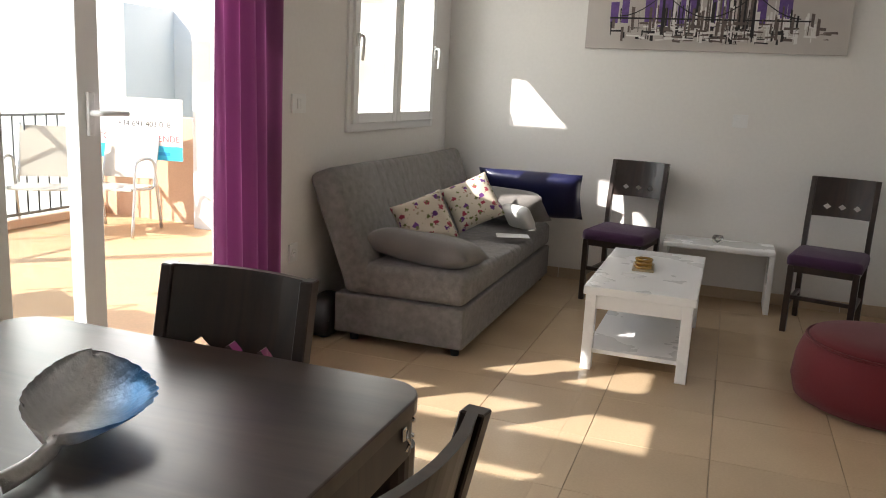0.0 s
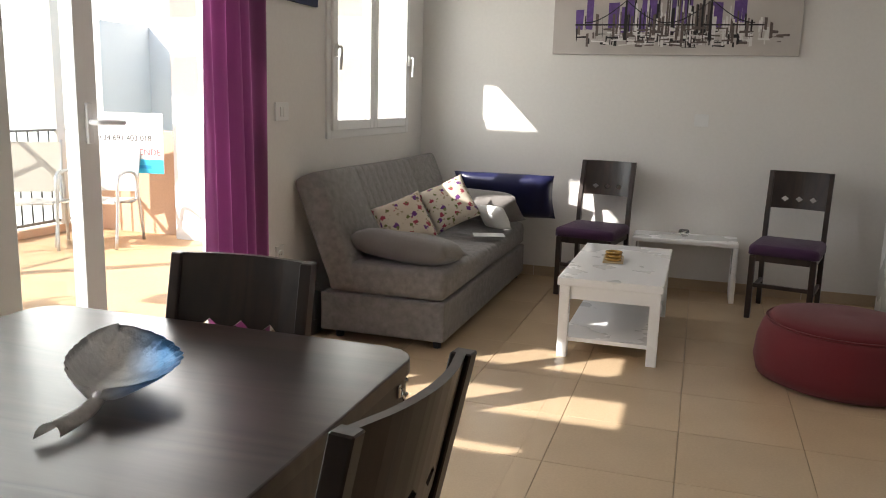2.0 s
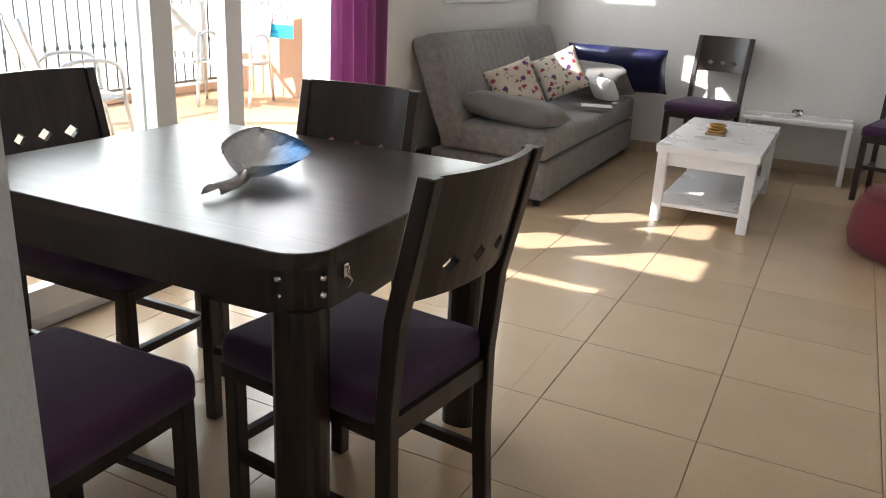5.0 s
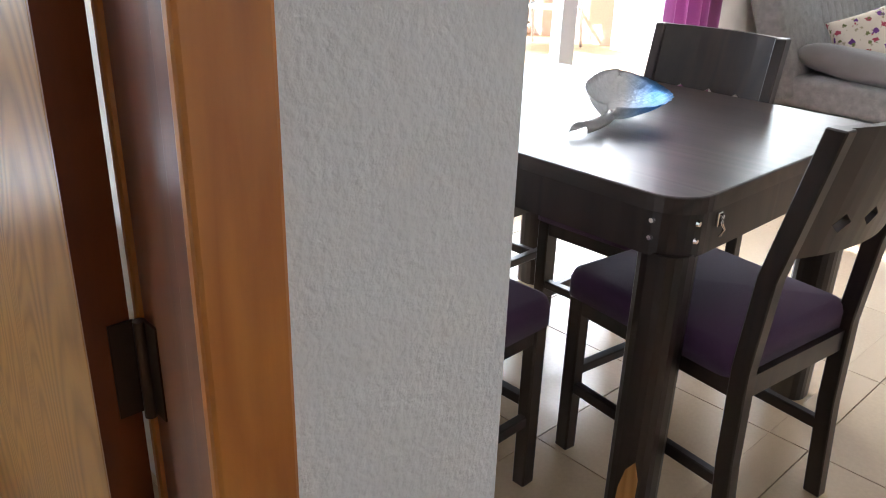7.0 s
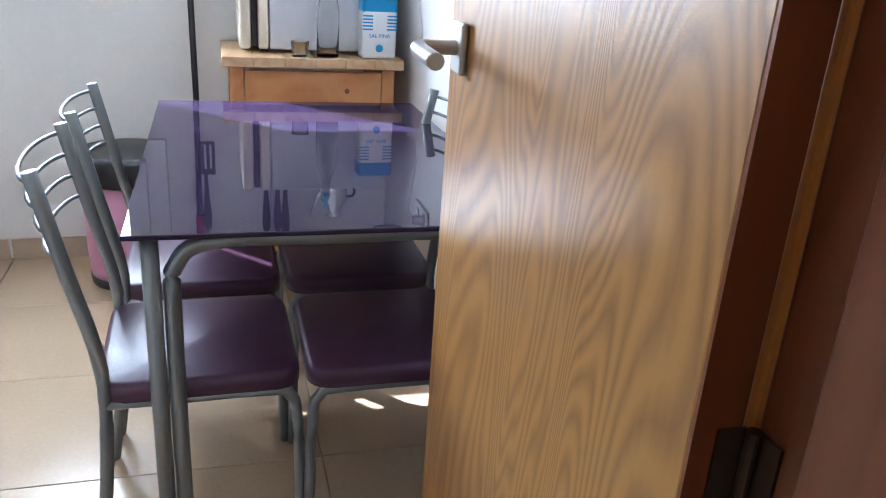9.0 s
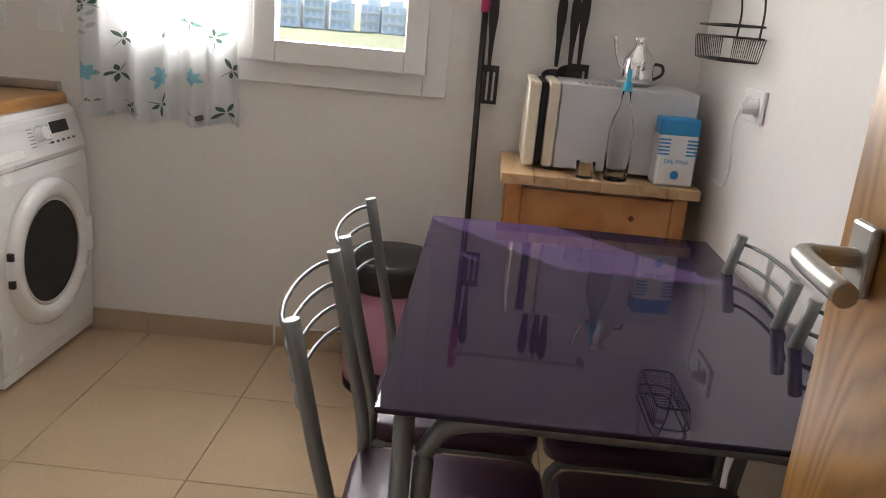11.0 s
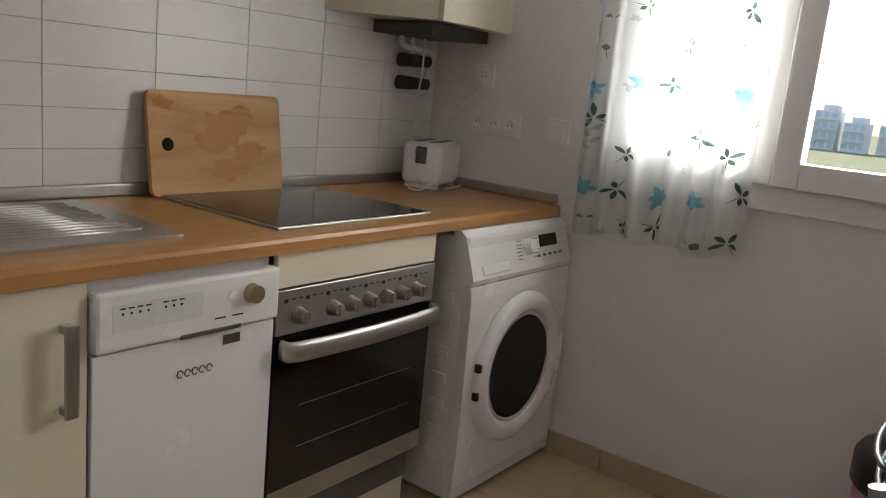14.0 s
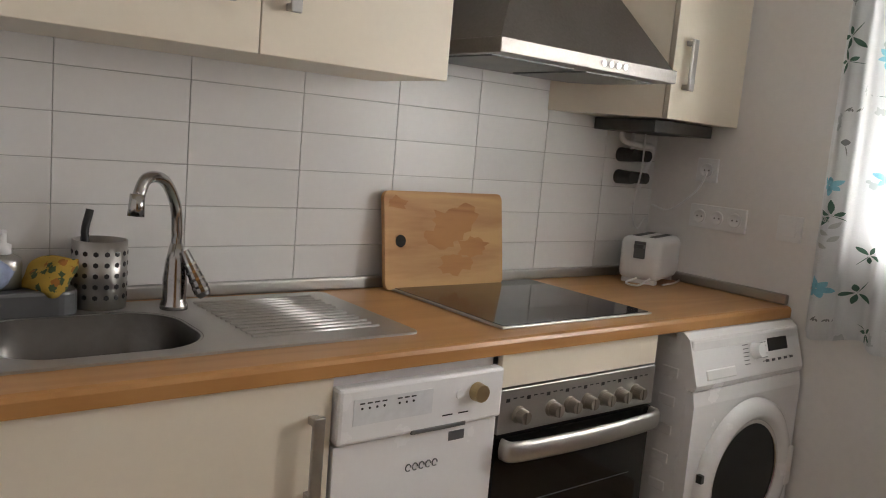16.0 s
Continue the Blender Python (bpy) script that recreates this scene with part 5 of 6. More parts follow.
tube(bm, bend([(-2.665, -1.96, 1.31), (-2.66, -1.99, 1.24), (-2.64, -2.08, 1.16), (-2.62, -2.15, 1.17)]), 0.0035, 6)
part("cable", bm, M_WHITEPL, bo)
plate("wall_socket", "white wall socket with plug above triple socket", (XK, -1.965, 1.315), -90, 0.085, 0.085, 0, 1)
plate("wall_socket", "white triple socket strip above the worktop", (XK, -1.90, 1.15), -90, 0.225, 0.085, 0, 3)
plate("light_switch", "white square switch beside the curtain", (XK, -1.63, 1.15), -90, 0.085, 0.085, 1)

# printed sheer curtain
M_SHEER = floral("sheer_print", (0.86, 0.87, 0.87), [((0.62, 0.65, 0.64), 9, 0.42)], 8, 0.4)
nb = M_SHEER.node_tree.nodes["Principled BSDF"]
trn, mxs = M_SHEER.node_tree.nodes.new("ShaderNodeBsdfTranslucent"), M_SHEER.node_tree.nodes.new("ShaderNodeMixShader")
tsp, mx2 = M_SHEER.node_tree.nodes.new("ShaderNodeBsdfTransparent"), M_SHEER.node_tree.nodes.new("ShaderNodeMixShader")
mxs.inputs[0].default_value, mx2.inputs[0].default_value = 0.26, 0.13
sl = M_SHEER.node_tree.links
sl.new(nb.inputs["Base Color"].links[0].from_socket, trn.inputs["Color"])
sl.new(nb.outputs[0], mxs.inputs[1])
sl.new(trn.outputs[0], mxs.inputs[2])
sl.new(mxs.outputs[0], mx2.inputs[1])
sl.new(tsp.outputs[0], mx2.inputs[2])
sl.new(mx2.outputs[0], [q for q in M_SHEER.node_tree.nodes if q.type == "OUTPUT_MATERIAL"][0].inputs["Surface"])
kc, cloth_at = curtain(-1.50, -0.93, 0.84, 2.3, XK + 0.085, 6, 0.02, M_SHEER, "kitchen_curtain", "sheer white curtain printed with blue flowers and leaves", 11, 0.012)
bm = B()
tube(bm, [(XK + 0.085, -1.58, 2.31), (XK + 0.085, -0.12, 2.31)], 0.008, 8)
box(bm, XK, XK + 0.085, -1.56, -1.55, 2.305, 2.315)
box(bm, XK, XK + 0.085, -0.15, -0.14, 2.305, 2.315)
part("curtain_rod", bm, M_WHITEPL, kc)


def ink(name, color):
    """Print on thin cloth: the light behind shows through it."""
    m = material(name, color, 0.9, var=0.25, scale=30, fine=200)
    n, L = m.node_tree.nodes, m.node_tree.links
    tl, mx = n.new("ShaderNodeBsdfTranslucent"), n.new("ShaderNodeMixShader")
    tl.inputs["Color"].default_value, mx.inputs[0].default_value = (*color, 1), 0.6
    L.new(n["Principled BSDF"].outputs[0], mx.inputs[1])
    L.new(tl.outputs[0], mx.inputs[2])
    L.new(mx.outputs[0], n["Material Output"].inputs["Surface"])
    return m


INK_GREEN, INK_BLUE = ink("print_leaf_green", (0.09, 0.17, 0.13)), ink("print_flower_blue", (0.28, 0.6, 0.7))
INK_GREY, INK_PALE = ink("print_line_grey", (0.26, 0.27, 0.26)), ink("print_pale_leaf", (0.52, 0.53, 0.5))


def petal(bm, u, v, ang, length, half, start=0.0, steps=6):
    """One printed leaf or stroke lying on the cloth from (u, v), outward at an angle."""
    c, d = math.cos(ang), math.sin(ang)
    prev = None
    for k in range(steps + 1):
        q = k / steps
        w = half * (math.sin(math.pi * min(0.97, max(0.03, q))) ** 0.8)
        pair = []
        for e in (-1, 1):
            a, b = (start + q * length) * c - e * w * d, (start + q * length) * d + e * w * c
            px, py, pz = cloth_at(min(0.995, max(0.005, u + a / 0.57)), min(0.995, max(0.0, v - b / 1.46)))
            pair.append(bm.verts.new((px + 0.005, py, pz)))
        if prev:
            bm.faces.new((prev[0], prev[1], pair[1], pair[0]))
        prev = pair


def motif(kind, u, v, size, turn):
    bm, mat = B(), INK_GREEN
    if kind == "sprig":
        for a, l in ((0.2, 1.0), (1.5, 0.8), (2.6, 1.0), (-1.2, 0.6)):
            petal(bm, u, v, turn + a, size * l, size * 0.17, size * 0.12)
        petal(bm, u, v, turn - 1.9, size * 1.1, size * 0.03)
    elif kind == "flower":
        mat = INK_BLUE
        for a in range(6):
            petal(bm, u, v, turn + a * 1.047, size * (0.8 + 0.25 * (a % 2)), size * 0.26, size * 0.05)
    elif kind == "butterfly":
        mat = INK_GREY
        for a in (0.5, 1.15, 2.0, 2.65):
            petal(bm, u, v, turn + a, size * 0.8, size * 0.035, 0.0)
        petal(bm, u, v, turn + 0.82, size * 0.62, size * 0.03, size * 0.42)
        petal(bm, u, v, turn + 2.32, size * 0.62, size * 0.03, size * 0.42)
        petal(bm, u, v, turn + 4.7, size * 0.5, size * 0.05, -size * 0.2)
    elif kind == "cherry":
        mat = INK_GREY
        petal(bm, u, v, turn, size * 0.9, size * 0.03)
        petal(bm, u, v, turn + 3.0, size * 0.55, size * 0.26)
    elif kind == "fern":
        mat = INK_PALE
        for k in range(5):
            petal(bm, u, v - k * size * 0.3, turn + (0.5 if k % 2 else 2.6), size * 0.6, size * 0.16)
    else:
        mat = INK_GREY
        for k in range(7):
            petal(bm, u + k * size * 0.28, v, turn + 1.2 + 0.5 * (k % 3 - 1), size * (0.22 if k else 0.42), size * 0.05, 0, 3)
    part("printed_" + kind, bm, mat, kc)


rnd = random.Random(31)
KINDS = ("sprig", "flower", "cherry", "butterfly", "sprig", "fern", "script", "flower", "sprig")
for row in range(13):
    for col in range(5):
        k = KINDS[(row * 4 + col * 3 + (row % 3)) % 9]
        if row == 12:
            k = ("script", "sprig", "sprig", "cherry", "sprig")[col]
        motif(k, 0.08 + col * 0.21 + rnd.uniform(-0.05, 0.05), 0.07 + row * 0.0745 + rnd.uniform(-0.018, 0.018),
              {"flower": 0.034, "fern": 0.046, "script": 0.046}.get(k, 0.037) * rnd.uniform(0.85, 1.2), rnd.uniform(0, 6.28) if k in ("sprig", "flower", "cherry") else rnd.uniform(-0.3, 0.3))


# ---- kitchen table corner ----
M_VINYL = material("aubergine_vinyl", (0.07, 0.028, 0.06), 0.38, var=0.1, scale=6, bump=0.1, bump_scale=200)
M_TUBE = material("silver_grey_tube", (0.20, 0.215, 0.22), 0.38, 0.5, var=0.05)


def kitchen_chair():
    """Faces +y; bent steel tube frame, padded vinyl seat, four curved back wires."""
    c = thing("kitchen_chair", "grey tubular steel chair with aubergine vinyl seat", "chair", "kitchen chairs")
    for sx in (-1, 1):
        bm = B()
        x = sx * 0.18
        tube(bm, bend([(x, -0.255, 0.83), (x, -0.215, 0.64), (x, -0.175, 0.44), (x, -0.185, 0.2), (x, -0.215, 0.0)], 4), 0.0135, 10)
        part("back_post", bm, M_TUBE, c)
        bm = B()
        tube(bm, bend([(x, -0.175, 0.37), (x, 0.12, 0.37), (x, 0.172, 0.355), (x, 0.187, 0.29), (x, 0.195, 0.0)], 5), 0.0115, 10)
        part("leg", bm, M_TUBE, c)
    for k in range(4):
        z = 0.81 - k * 0.045
        y = -0.25 + k * 0.0095
        bm = B()
        tube(bm, [(0.18 * math.cos(a / 12 * math.pi), y - 0.045 * math.sin(a / 12 * math.pi), z) for a in range(13)], 0.0045, 6)
        part("back_wire", bm, M_TUBE, c)
    bm = B()
    slab(bm, round_rect(-0.19, 0.19, -0.19, 0.195, 0.05), 0.375, 0.415, 0.014)
    part("seat", bm, M_VINYL, c, "aubergine padded vinyl seat", True)
    return c


KC = kitchen_chair()
KC.matrix_basis = pose(-1.60, -0.09, 0, 0, 0, 0)
copy_thing(KC, pose(-1.14, -0.09, 0, 0, 0, 1))
copy_thing(KC, pose(-1.59, 0.315, 0, 0, 0, 180))
copy_thing(KC, pose(-1.13, 0.315, 0, 0, 0, 180))

kt = thing("glass_kitchen_table", "purple tinted glass kitchen table on steel legs", "table")
bm = B()
box(bm, -2.065, -0.895, -0.203, 0.575, 0.722, 0.732, 0.0025)
M_PGLASS = material("purple_back_painted_glass", (0.026, 0.017, 0.042), 0.015, var=0.03, spec=0.33, rough_var=0.01)
part("glass_top", bm, M_PGLASS, kt)
for x0, x1 in ((-2.03, -2.02), (-0.94, -0.93)):
    for ya, yb, s in ((-0.16, -0.115, 1), (0.515, 0.47, -1)):
        bm = B()
        tube(bm, [(x0 if x0 < -1.5 else x1, ya, 0.72), (x0 if x0 < -1.5 else x1, ya, 0.0)], 0.016, 12)
        part("leg", bm, M_TUBE, kt)
    bm = B()
    xx = x1 if x0 < -1.5 else x0
    tube(bm, bend([(xx, -0.127, 0.0), (xx, -0.127, 0.55), (xx, -0.117, 0.66), (xx, -0.05, 0.702), (xx, 0.15, 0.704), (xx, 0.41, 0.702), (xx, 0.477, 0.66), (xx, 0.487, 0.55), (xx, 0.487, 0.0)], 5), 0.016, 12)
    part("bow_leg", bm, M_TUBE, kt)

# pedal bin
pb = thing("pedal_bin", "pink pedal bin with black lid", "bin", at=(-2.46, -0.345, 0))
M_PINK = material("pink_enamel", (0.55, 0.24, 0.36), 0.35, var=0.04)
bm = B()
lathe(bm, [(0.0005, 0.03), (0.15, 0.03), (0.155, 0.06), (0.162, 0.38)], 36)
part("drum", bm, M_PINK, pb, "", True)
bm = B()
lathe(bm, [(0.152, 0), (0.155, 0.028), (0.0005, 0.028)], 36)
box(bm, 0.12, 0.19, -0.05, 0.05, 0.0, 0.1, 0.01)
part("base", bm, M_BLACK, pb)
bm = B()
lathe(bm, [(0.166, 0.38), (0.174, 0.39), (0.174, 0.46), (0.162, 0.48), (0.15, 0.483), (0.0005, 0.488)], 36)
part("lid", bm, M_BLACK, pb, "", True)

# pine cabinet
M_PINE = wood("varnished_pine", (0.50, 0.20, 0.06), (0.62, 0.30, 0.11), 0.4, "X", 4, 0.7)
M_BUTCH = wood("beech_block", (0.50, 0.30, 0.14), (0.62, 0.42, 0.23), 0.45, "X", 9, 0.6, per_piece=0.05)
CAX0, CAX1, CAY0, CAY1 = -2.66, -2.28, 0.0, 0.575
pc = thing("pine_cabinet", "varnished pine kitchen trolley with beech top", "cabinet")
for k in range(6):
    bm = B()
    w = (CAY1 - CAY0 + 0.03) / 6
    box(bm, CAX0, CAX1 + 0.025, CAY0 - 0.015 + k * w + 0.0004, CAY0 - 0.015 + (k + 1) * w - 0.0004, 0.805, 0.838, 0.002, 1)
    part("top_stave", bm, M_BUTCH, pc)
for x in (CAX0 + 0.01, CAX1 - 0.055):
    for y in (CAY0 + 0.01, CAY1 - 0.055):
        bm = B()
        box(bm, x, x + 0.045, y, y + 0.045, 0, 0.805, 0.003)
        part("leg", bm, M_PINE, pc)
bm = B()
box(bm, CAX1 - 0.028, CAX1 - 0.012, CAY0 + 0.056, CAY1 - 0.056, 0.66, 0.79, 0.003)
dr = part("drawer_front", bm, M_PINE, pc)
for ky in (CAY0 + 0.4,):
    bm = B()
    cyl(bm, (CAX1 - 0.0125, ky, 0.725), (CAX1 - 0.011, ky, 0.725), 0.009, n=10)
    part("knot", bm, material("knot_brown", (0.14, 0.05, 0.015), 0.5), dr)
for y in (CAY0 + 0.02, CAY1 - 0.035):
    bm = B()
    box(bm, CAX0 + 0.056, CAX1 - 0.056, y, y + 0.016, 0.64, 0.80)
    part("side_rail", bm, M_PINE, pc)
for z in (0.35, 0.12):
    bm = B()
    box(bm, CAX0 + 0.015, CAX1 - 0.06, CAY0 + 0.02, CAY1 - 0.02, z, z + 0.018)
    part("shelf", bm, M_PINE, pc)

# microwave, seen from its side
mw = thing("microwave", "white microwave oven with cream door on trolley", "microwave", at=(0, 0, 0.8385))
M_OFFW = material("aged_cream_plastic", (0.72, 0.64, 0.5), 0.4, var=0.03)
bm = B()
box(bm, -2.655, -2.36, 0.145, 0.565, 0.012, 0.275, 0.006)
mb = part("body", bm, material("grey_white_steel", (0.6, 0.6, 0.62), 0.35, var=0.03), mw)
bm = B()
box(bm, -2.655, -2.36, 0.108, 0.142, 0.012, 0.275, 0.006)
part("front_panel", bm, M_OFFW, mb)
bm = B()
box(bm, -2.655, -2.38, 0.085, 0.106, 0.02, 0.27, 0.003)
part("door_gap", bm, M_BLACK, mb)
bm = B()
box(bm, -2.655, -2.35, 0.045, 0.083, 0.012, 0.275, 0.01)
part("door", bm, M_OFFW, mb)
bm = B()
for k in range(7):
    box(bm, -2.45, -2.40, 0.20 + k * 0.02, 0.208 + k * 0.02, 0.2745, 0.2765)
part("vent", bm, M_GREYMETAL, mb)
for fx in (-2.62, -2.40):
    for fy in (0.13, 0.53):
        bm = B()
        cyl(bm, (fx, fy, 0), (fx, fy, 0.014), 0.012, n=8)
        part("foot", bm, M_BLACK, mb)
sp = lathe(B(), [(0.0005, 0), (0.04, 0), (0.075, 0.012), (0.076, 0.015), (0.04, 0.006), (0.0005, 0.005)], 28)
solid("saucer", sp, M_APPL, "white china saucer under the oil can", "saucer", (-2.50, 0.39, 1.1145), smooth=True)
oc = thing("oil_can", "stainless steel oil can with spout and lid", "oil can", at=(-2.50, 0.39, 1.122))
bm = B()
lathe(bm, [(0.0005, 0), (0.048, 0), (0.05, 0.005), (0.05, 0.075), (0.046, 0.08), (0.02, 0.115), (0.018, 0.125), (0.03, 0.14), (0.0005, 0.148)], 28)
part("pot", bm, M_CHROME, oc, "", True)
bm = B()
tube(bm, bend([(0.0, -0.045, 0.03), (0.0, -0.07, 0.08), (0.0, -0.085, 0.14)]), 0.006, 8)
part("spout", bm, M_CHROME, oc)
bm = B()
tube(bm, bend([(0, 0.048, 0.065), (0, 0.075, 0.06), (0, 0.078, 0.035), (0, 0.05, 0.015)]), 0.005, 8)
part("handle", bm, M_BLACK, oc)
gb = thing("glass_bottle", "clear glass bottle with blue pourer cap", "bottle", at=(-2.315, 0.335, 0.8385))
bm = B()
lathe(bm, [(0.0005, 0.002), (0.036, 0.0), (0.038, 0.01), (0.038, 0.15), (0.03, 0.19), (0.015, 0.23), (0.013, 0.275), (0.0115, 0.275), (0.0115, 0.23), (0.027, 0.185), (0.0345, 0.15), (0.0345, 0.012), (0.0005, 0.008)], 28)
M_BOTTLE = glass("bottle_glass", (0.98, 0.99, 0.99))
M_BOTTLE.node_tree.nodes["Principled BSDF"].inputs["IOR"].default_value = 1.12
part("bottle", bm, M_BOTTLE, gb, "", True).visible_shadow = False
bm = B()
lathe(bm, [(0.014, 0.27), (0.014, 0.29), (0.007, 0.30), (0.006, 0.335), (0.0005, 0.336)], 14)
part("cap", bm, material("cyan_plastic", (0.05, 0.42, 0.62), 0.35), gb)
bm = B()
lathe(bm, [(0.0005, 0.0), (0.026, 0.0), (0.03, 0.05), (0.027, 0.05), (0.023, 0.008), (0.0005, 0.006)], 20)
solid("small_glass", bm, M_BOTTLE, "small clear glass holding sugar on the trolley", "glass", (-2.30, 0.24, 0.8385), smooth=True)
sa = thing("salt_box", "white and blue salt packet with printed label", "packet", at=(-2.325, 0.505, 0.8385), rz=4)
bm = B()
box(bm, -0.035, 0.035, -0.06, 0.06, 0, 0.205, 0.008)
sb = part("carton", bm, M_APPL, sa)
M_BLUEP = material("print_blue", (0.02, 0.28, 0.6), 0.4)
bm = B()
box(bm, -0.036, 0.036, -0.061, 0.061, 0.15, 0.2065, 0.008)
part("cap_band", bm, M_BLUEP, sb)
for k in range(5):
    bm = B()
    for y0, y1 in ((-0.0605, -0.025), (0.025, 0.0605)):
        box(bm, 0.0352, 0.0358, y0, y1, 0.095 + k * 0.011, 0.1 + k * 0.011)
    part("stripe", bm, M_BLUEP, sb)


def text(body, size, parent, at, rot, mat, name="lettering"):
    cu3 = bpy.data.curves.new(name, "FONT")
    cu3.body, cu3.size, cu3.extrude, cu3.align_x = body, size, 0.0004, "CENTER"
    cu3.materials.append(mat)
    ob = new(name, cu3)
    ob.parent = parent
    ob.matrix_basis = pose(*at, *rot)
    return ob


text("SAL FINA", 0.0185, sb, (0.0362, 0, 0.07), (90, 0, 90), M_BLUEP)
bm = B()
cyl(bm, (0.0352, 0, 0.035), (0.036, 0, 0.035), 0.013, n=20)
part("emblem", bm, M_BLUEP, sb)

# mop, hanging utensils, rail, basket
mo = thing("mop", "black mop handle with pink grip against wall", "mop")
bm = B()
tube(bm, [(-2.55, -0.10, 0.03), (-2.655, -0.115, 1.30)], 0.011, 10)
part("handle", bm, M_BLACK, mo)
bm = B()
tube(bm, [(-2.655, -0.115, 1.30), (-2.665, -0.117, 1.47)], 0.015, 10)
part("grip", bm, material("pink_grip", (0.6, 0.06, 0.2), 0.4), mo)
bm = B()
lathe(bm, [(0.02, 0.1), (0.05, 0.06), (0.07, 0.0)], 14, Matrix.Translation((-2.55, -0.10, 0.002)))
part("mop_head", bm, M_CLOTH, mo)
ur = thing("utensil_rail", "chrome utensil rail on the kitchen wall", "rail")
bm = B()
tube(bm, [(XK + 0.045, -0.12, 1.40), (XK + 0.045, 0.38, 1.40)], 0.006, 8)
for y in (-0.10, 0.37):
    cyl(bm, (XK, y, 1.40), (XK + 0.05, y, 1.40), 0.014, n=14)
part("rail", bm, M_STEEL, ur)


def utensil(y, kind, zt=1.385):
    t = thing("utensil", {"turner": "black nylon slotted turner hanging on rail", "ladle": "black nylon ladle hanging on rail", "spoon": "black nylon serving spoon hanging on rail"}[kind], kind, "hanging utensils", at=(XK + 0.045, y, zt))
    bm = B()
    tube(bm, bend([(0, 0, 0.012), (0, 0, -0.01), (0, 0, -0.02)]), 0.003, 6)
    part("hook", bm, M_CHROME, t)
    bm = B()
    outline = [(-0.006, -0.24), (0.006, -0.24), (0.009, -0.16), (0.016, -0.08), (0.015, -0.03), (0.008, -0.015), (-0.008, -0.015), (-0.015, -0.03), (-0.016, -0.08), (-0.009, -0.16)]
    slab(bm, outline, -0.004, 0.004)
    bmesh.ops.transform(bm, matrix=Matrix(((0, 0, 1, 0), (1, 0, 0, 0), (0, 1, 0, 0), (0, 0, 0, 1))), verts=bm.verts[:])
    part("handle", bm, M_BLACK, t)
    bm = B()
    if kind == "turner":
        for k in range(4):
            box(bm, -0.002, 0.002, -0.036 + k * 0.02, -0.024 + k * 0.02, -0.36, -0.26)
        box(bm, -0.002, 0.002, -0.036, 0.036, -0.262, -0.24)
        box(bm, -0.002, 0.002, -0.036, 0.036, -0.37, -0.358)
    else:
        lathe(bm, [(0.0005, -0.03), (0.03, -0.022), (0.042, 0.0), (0.039, 0.0), (0.028, -0.018), (0.0005, -0.026)], 20, Matrix.Translation((0.02, -0.005, -0.27)) @ Matrix.Rotation(radians(30 if kind == "ladle" else 70), 4, "Y"))
    part("blade" if kind == "turner" else "bowl", bm, M_BLACK, t)
    return t


utensil(-0.085, "turner", 1.37)
utensil(0.14, "ladle")
utensil(0.185, "spoon")
utensil(0.215, "turner", 1.40)
wb = thing("wire_basket", "dark wire basket hanging from a rail", "basket", at=(-2.14, YR - 0.075, 1.29))
bm = B()
tube(bm, [(-0.22, 0.03, 0.155), (0.42, 0.03, 0.155)], 0.006, 8)
for x in (-0.2, 0.4):
    cyl(bm, (x, 0.03, 0.155), (x, 0.075, 0.155), 0.008, n=10)
part("wall_rail", bm, M_STEEL, wb)
bm = B()
for z, s in ((0.0, 1.0), (0.03, 0.97), (-0.06, 0.9)):
    pts = [(x * s, y * s, z) for x, y in round_rect(-0.15, 0.15, -0.055, 0.055, 0.03, 3)]
    tube(bm, pts + pts[:1], 0.003, 5)
for k in range(15):
    x = -0.14 + k * 0.02
    tube(bm, [(x, -0.055, 0.0), (x * 0.9, -0.05, -0.06), (x * 0.9, 0.05, -0.06), (x, 0.055, 0.0)], 0.0018, 4)
for x in (-0.1, 0.1):
    tube(bm, bend([(x, 0.05, 0.0), (x, 0.05, 0.08), (x, 0.03, 0.16)]), 0.003, 5)
part("basket_wire", bm, material("dark_wire", (0.06, 0.055, 0.05), 0.4, 0.8), wb)
tw = plate("wall_socket", "white double wall socket with plug and cord", (-2.04, YR, 1.12), 180, 0.16, 0.085, 0, 2)
bm = B()
cyl(bm, (-0.035, 0.011, 0), (-0.035, 0.05, -0.006), 0.02, 0.014, 12)
tube(bm, bend([(-0.035, 0.05, -0.006), (-0.03, 0.06, -0.06), (0.03, 0.03, -0.18), (0.10, 0.02, -0.24), (0.2, 0.02, -0.24)]), 0.0035, 6)
part("plug", bm, M_WHITEPL, tw)


# ---- terrace furniture ----
M_SLING = material("beige_sling", (0.55, 0.5, 0.43), 0.8, var=0.1, scale=6, fine=300)
M_ALU = material("silver_aluminium", (0.5, 0.5, 0.5), 0.35, 0.9, var=0.04)


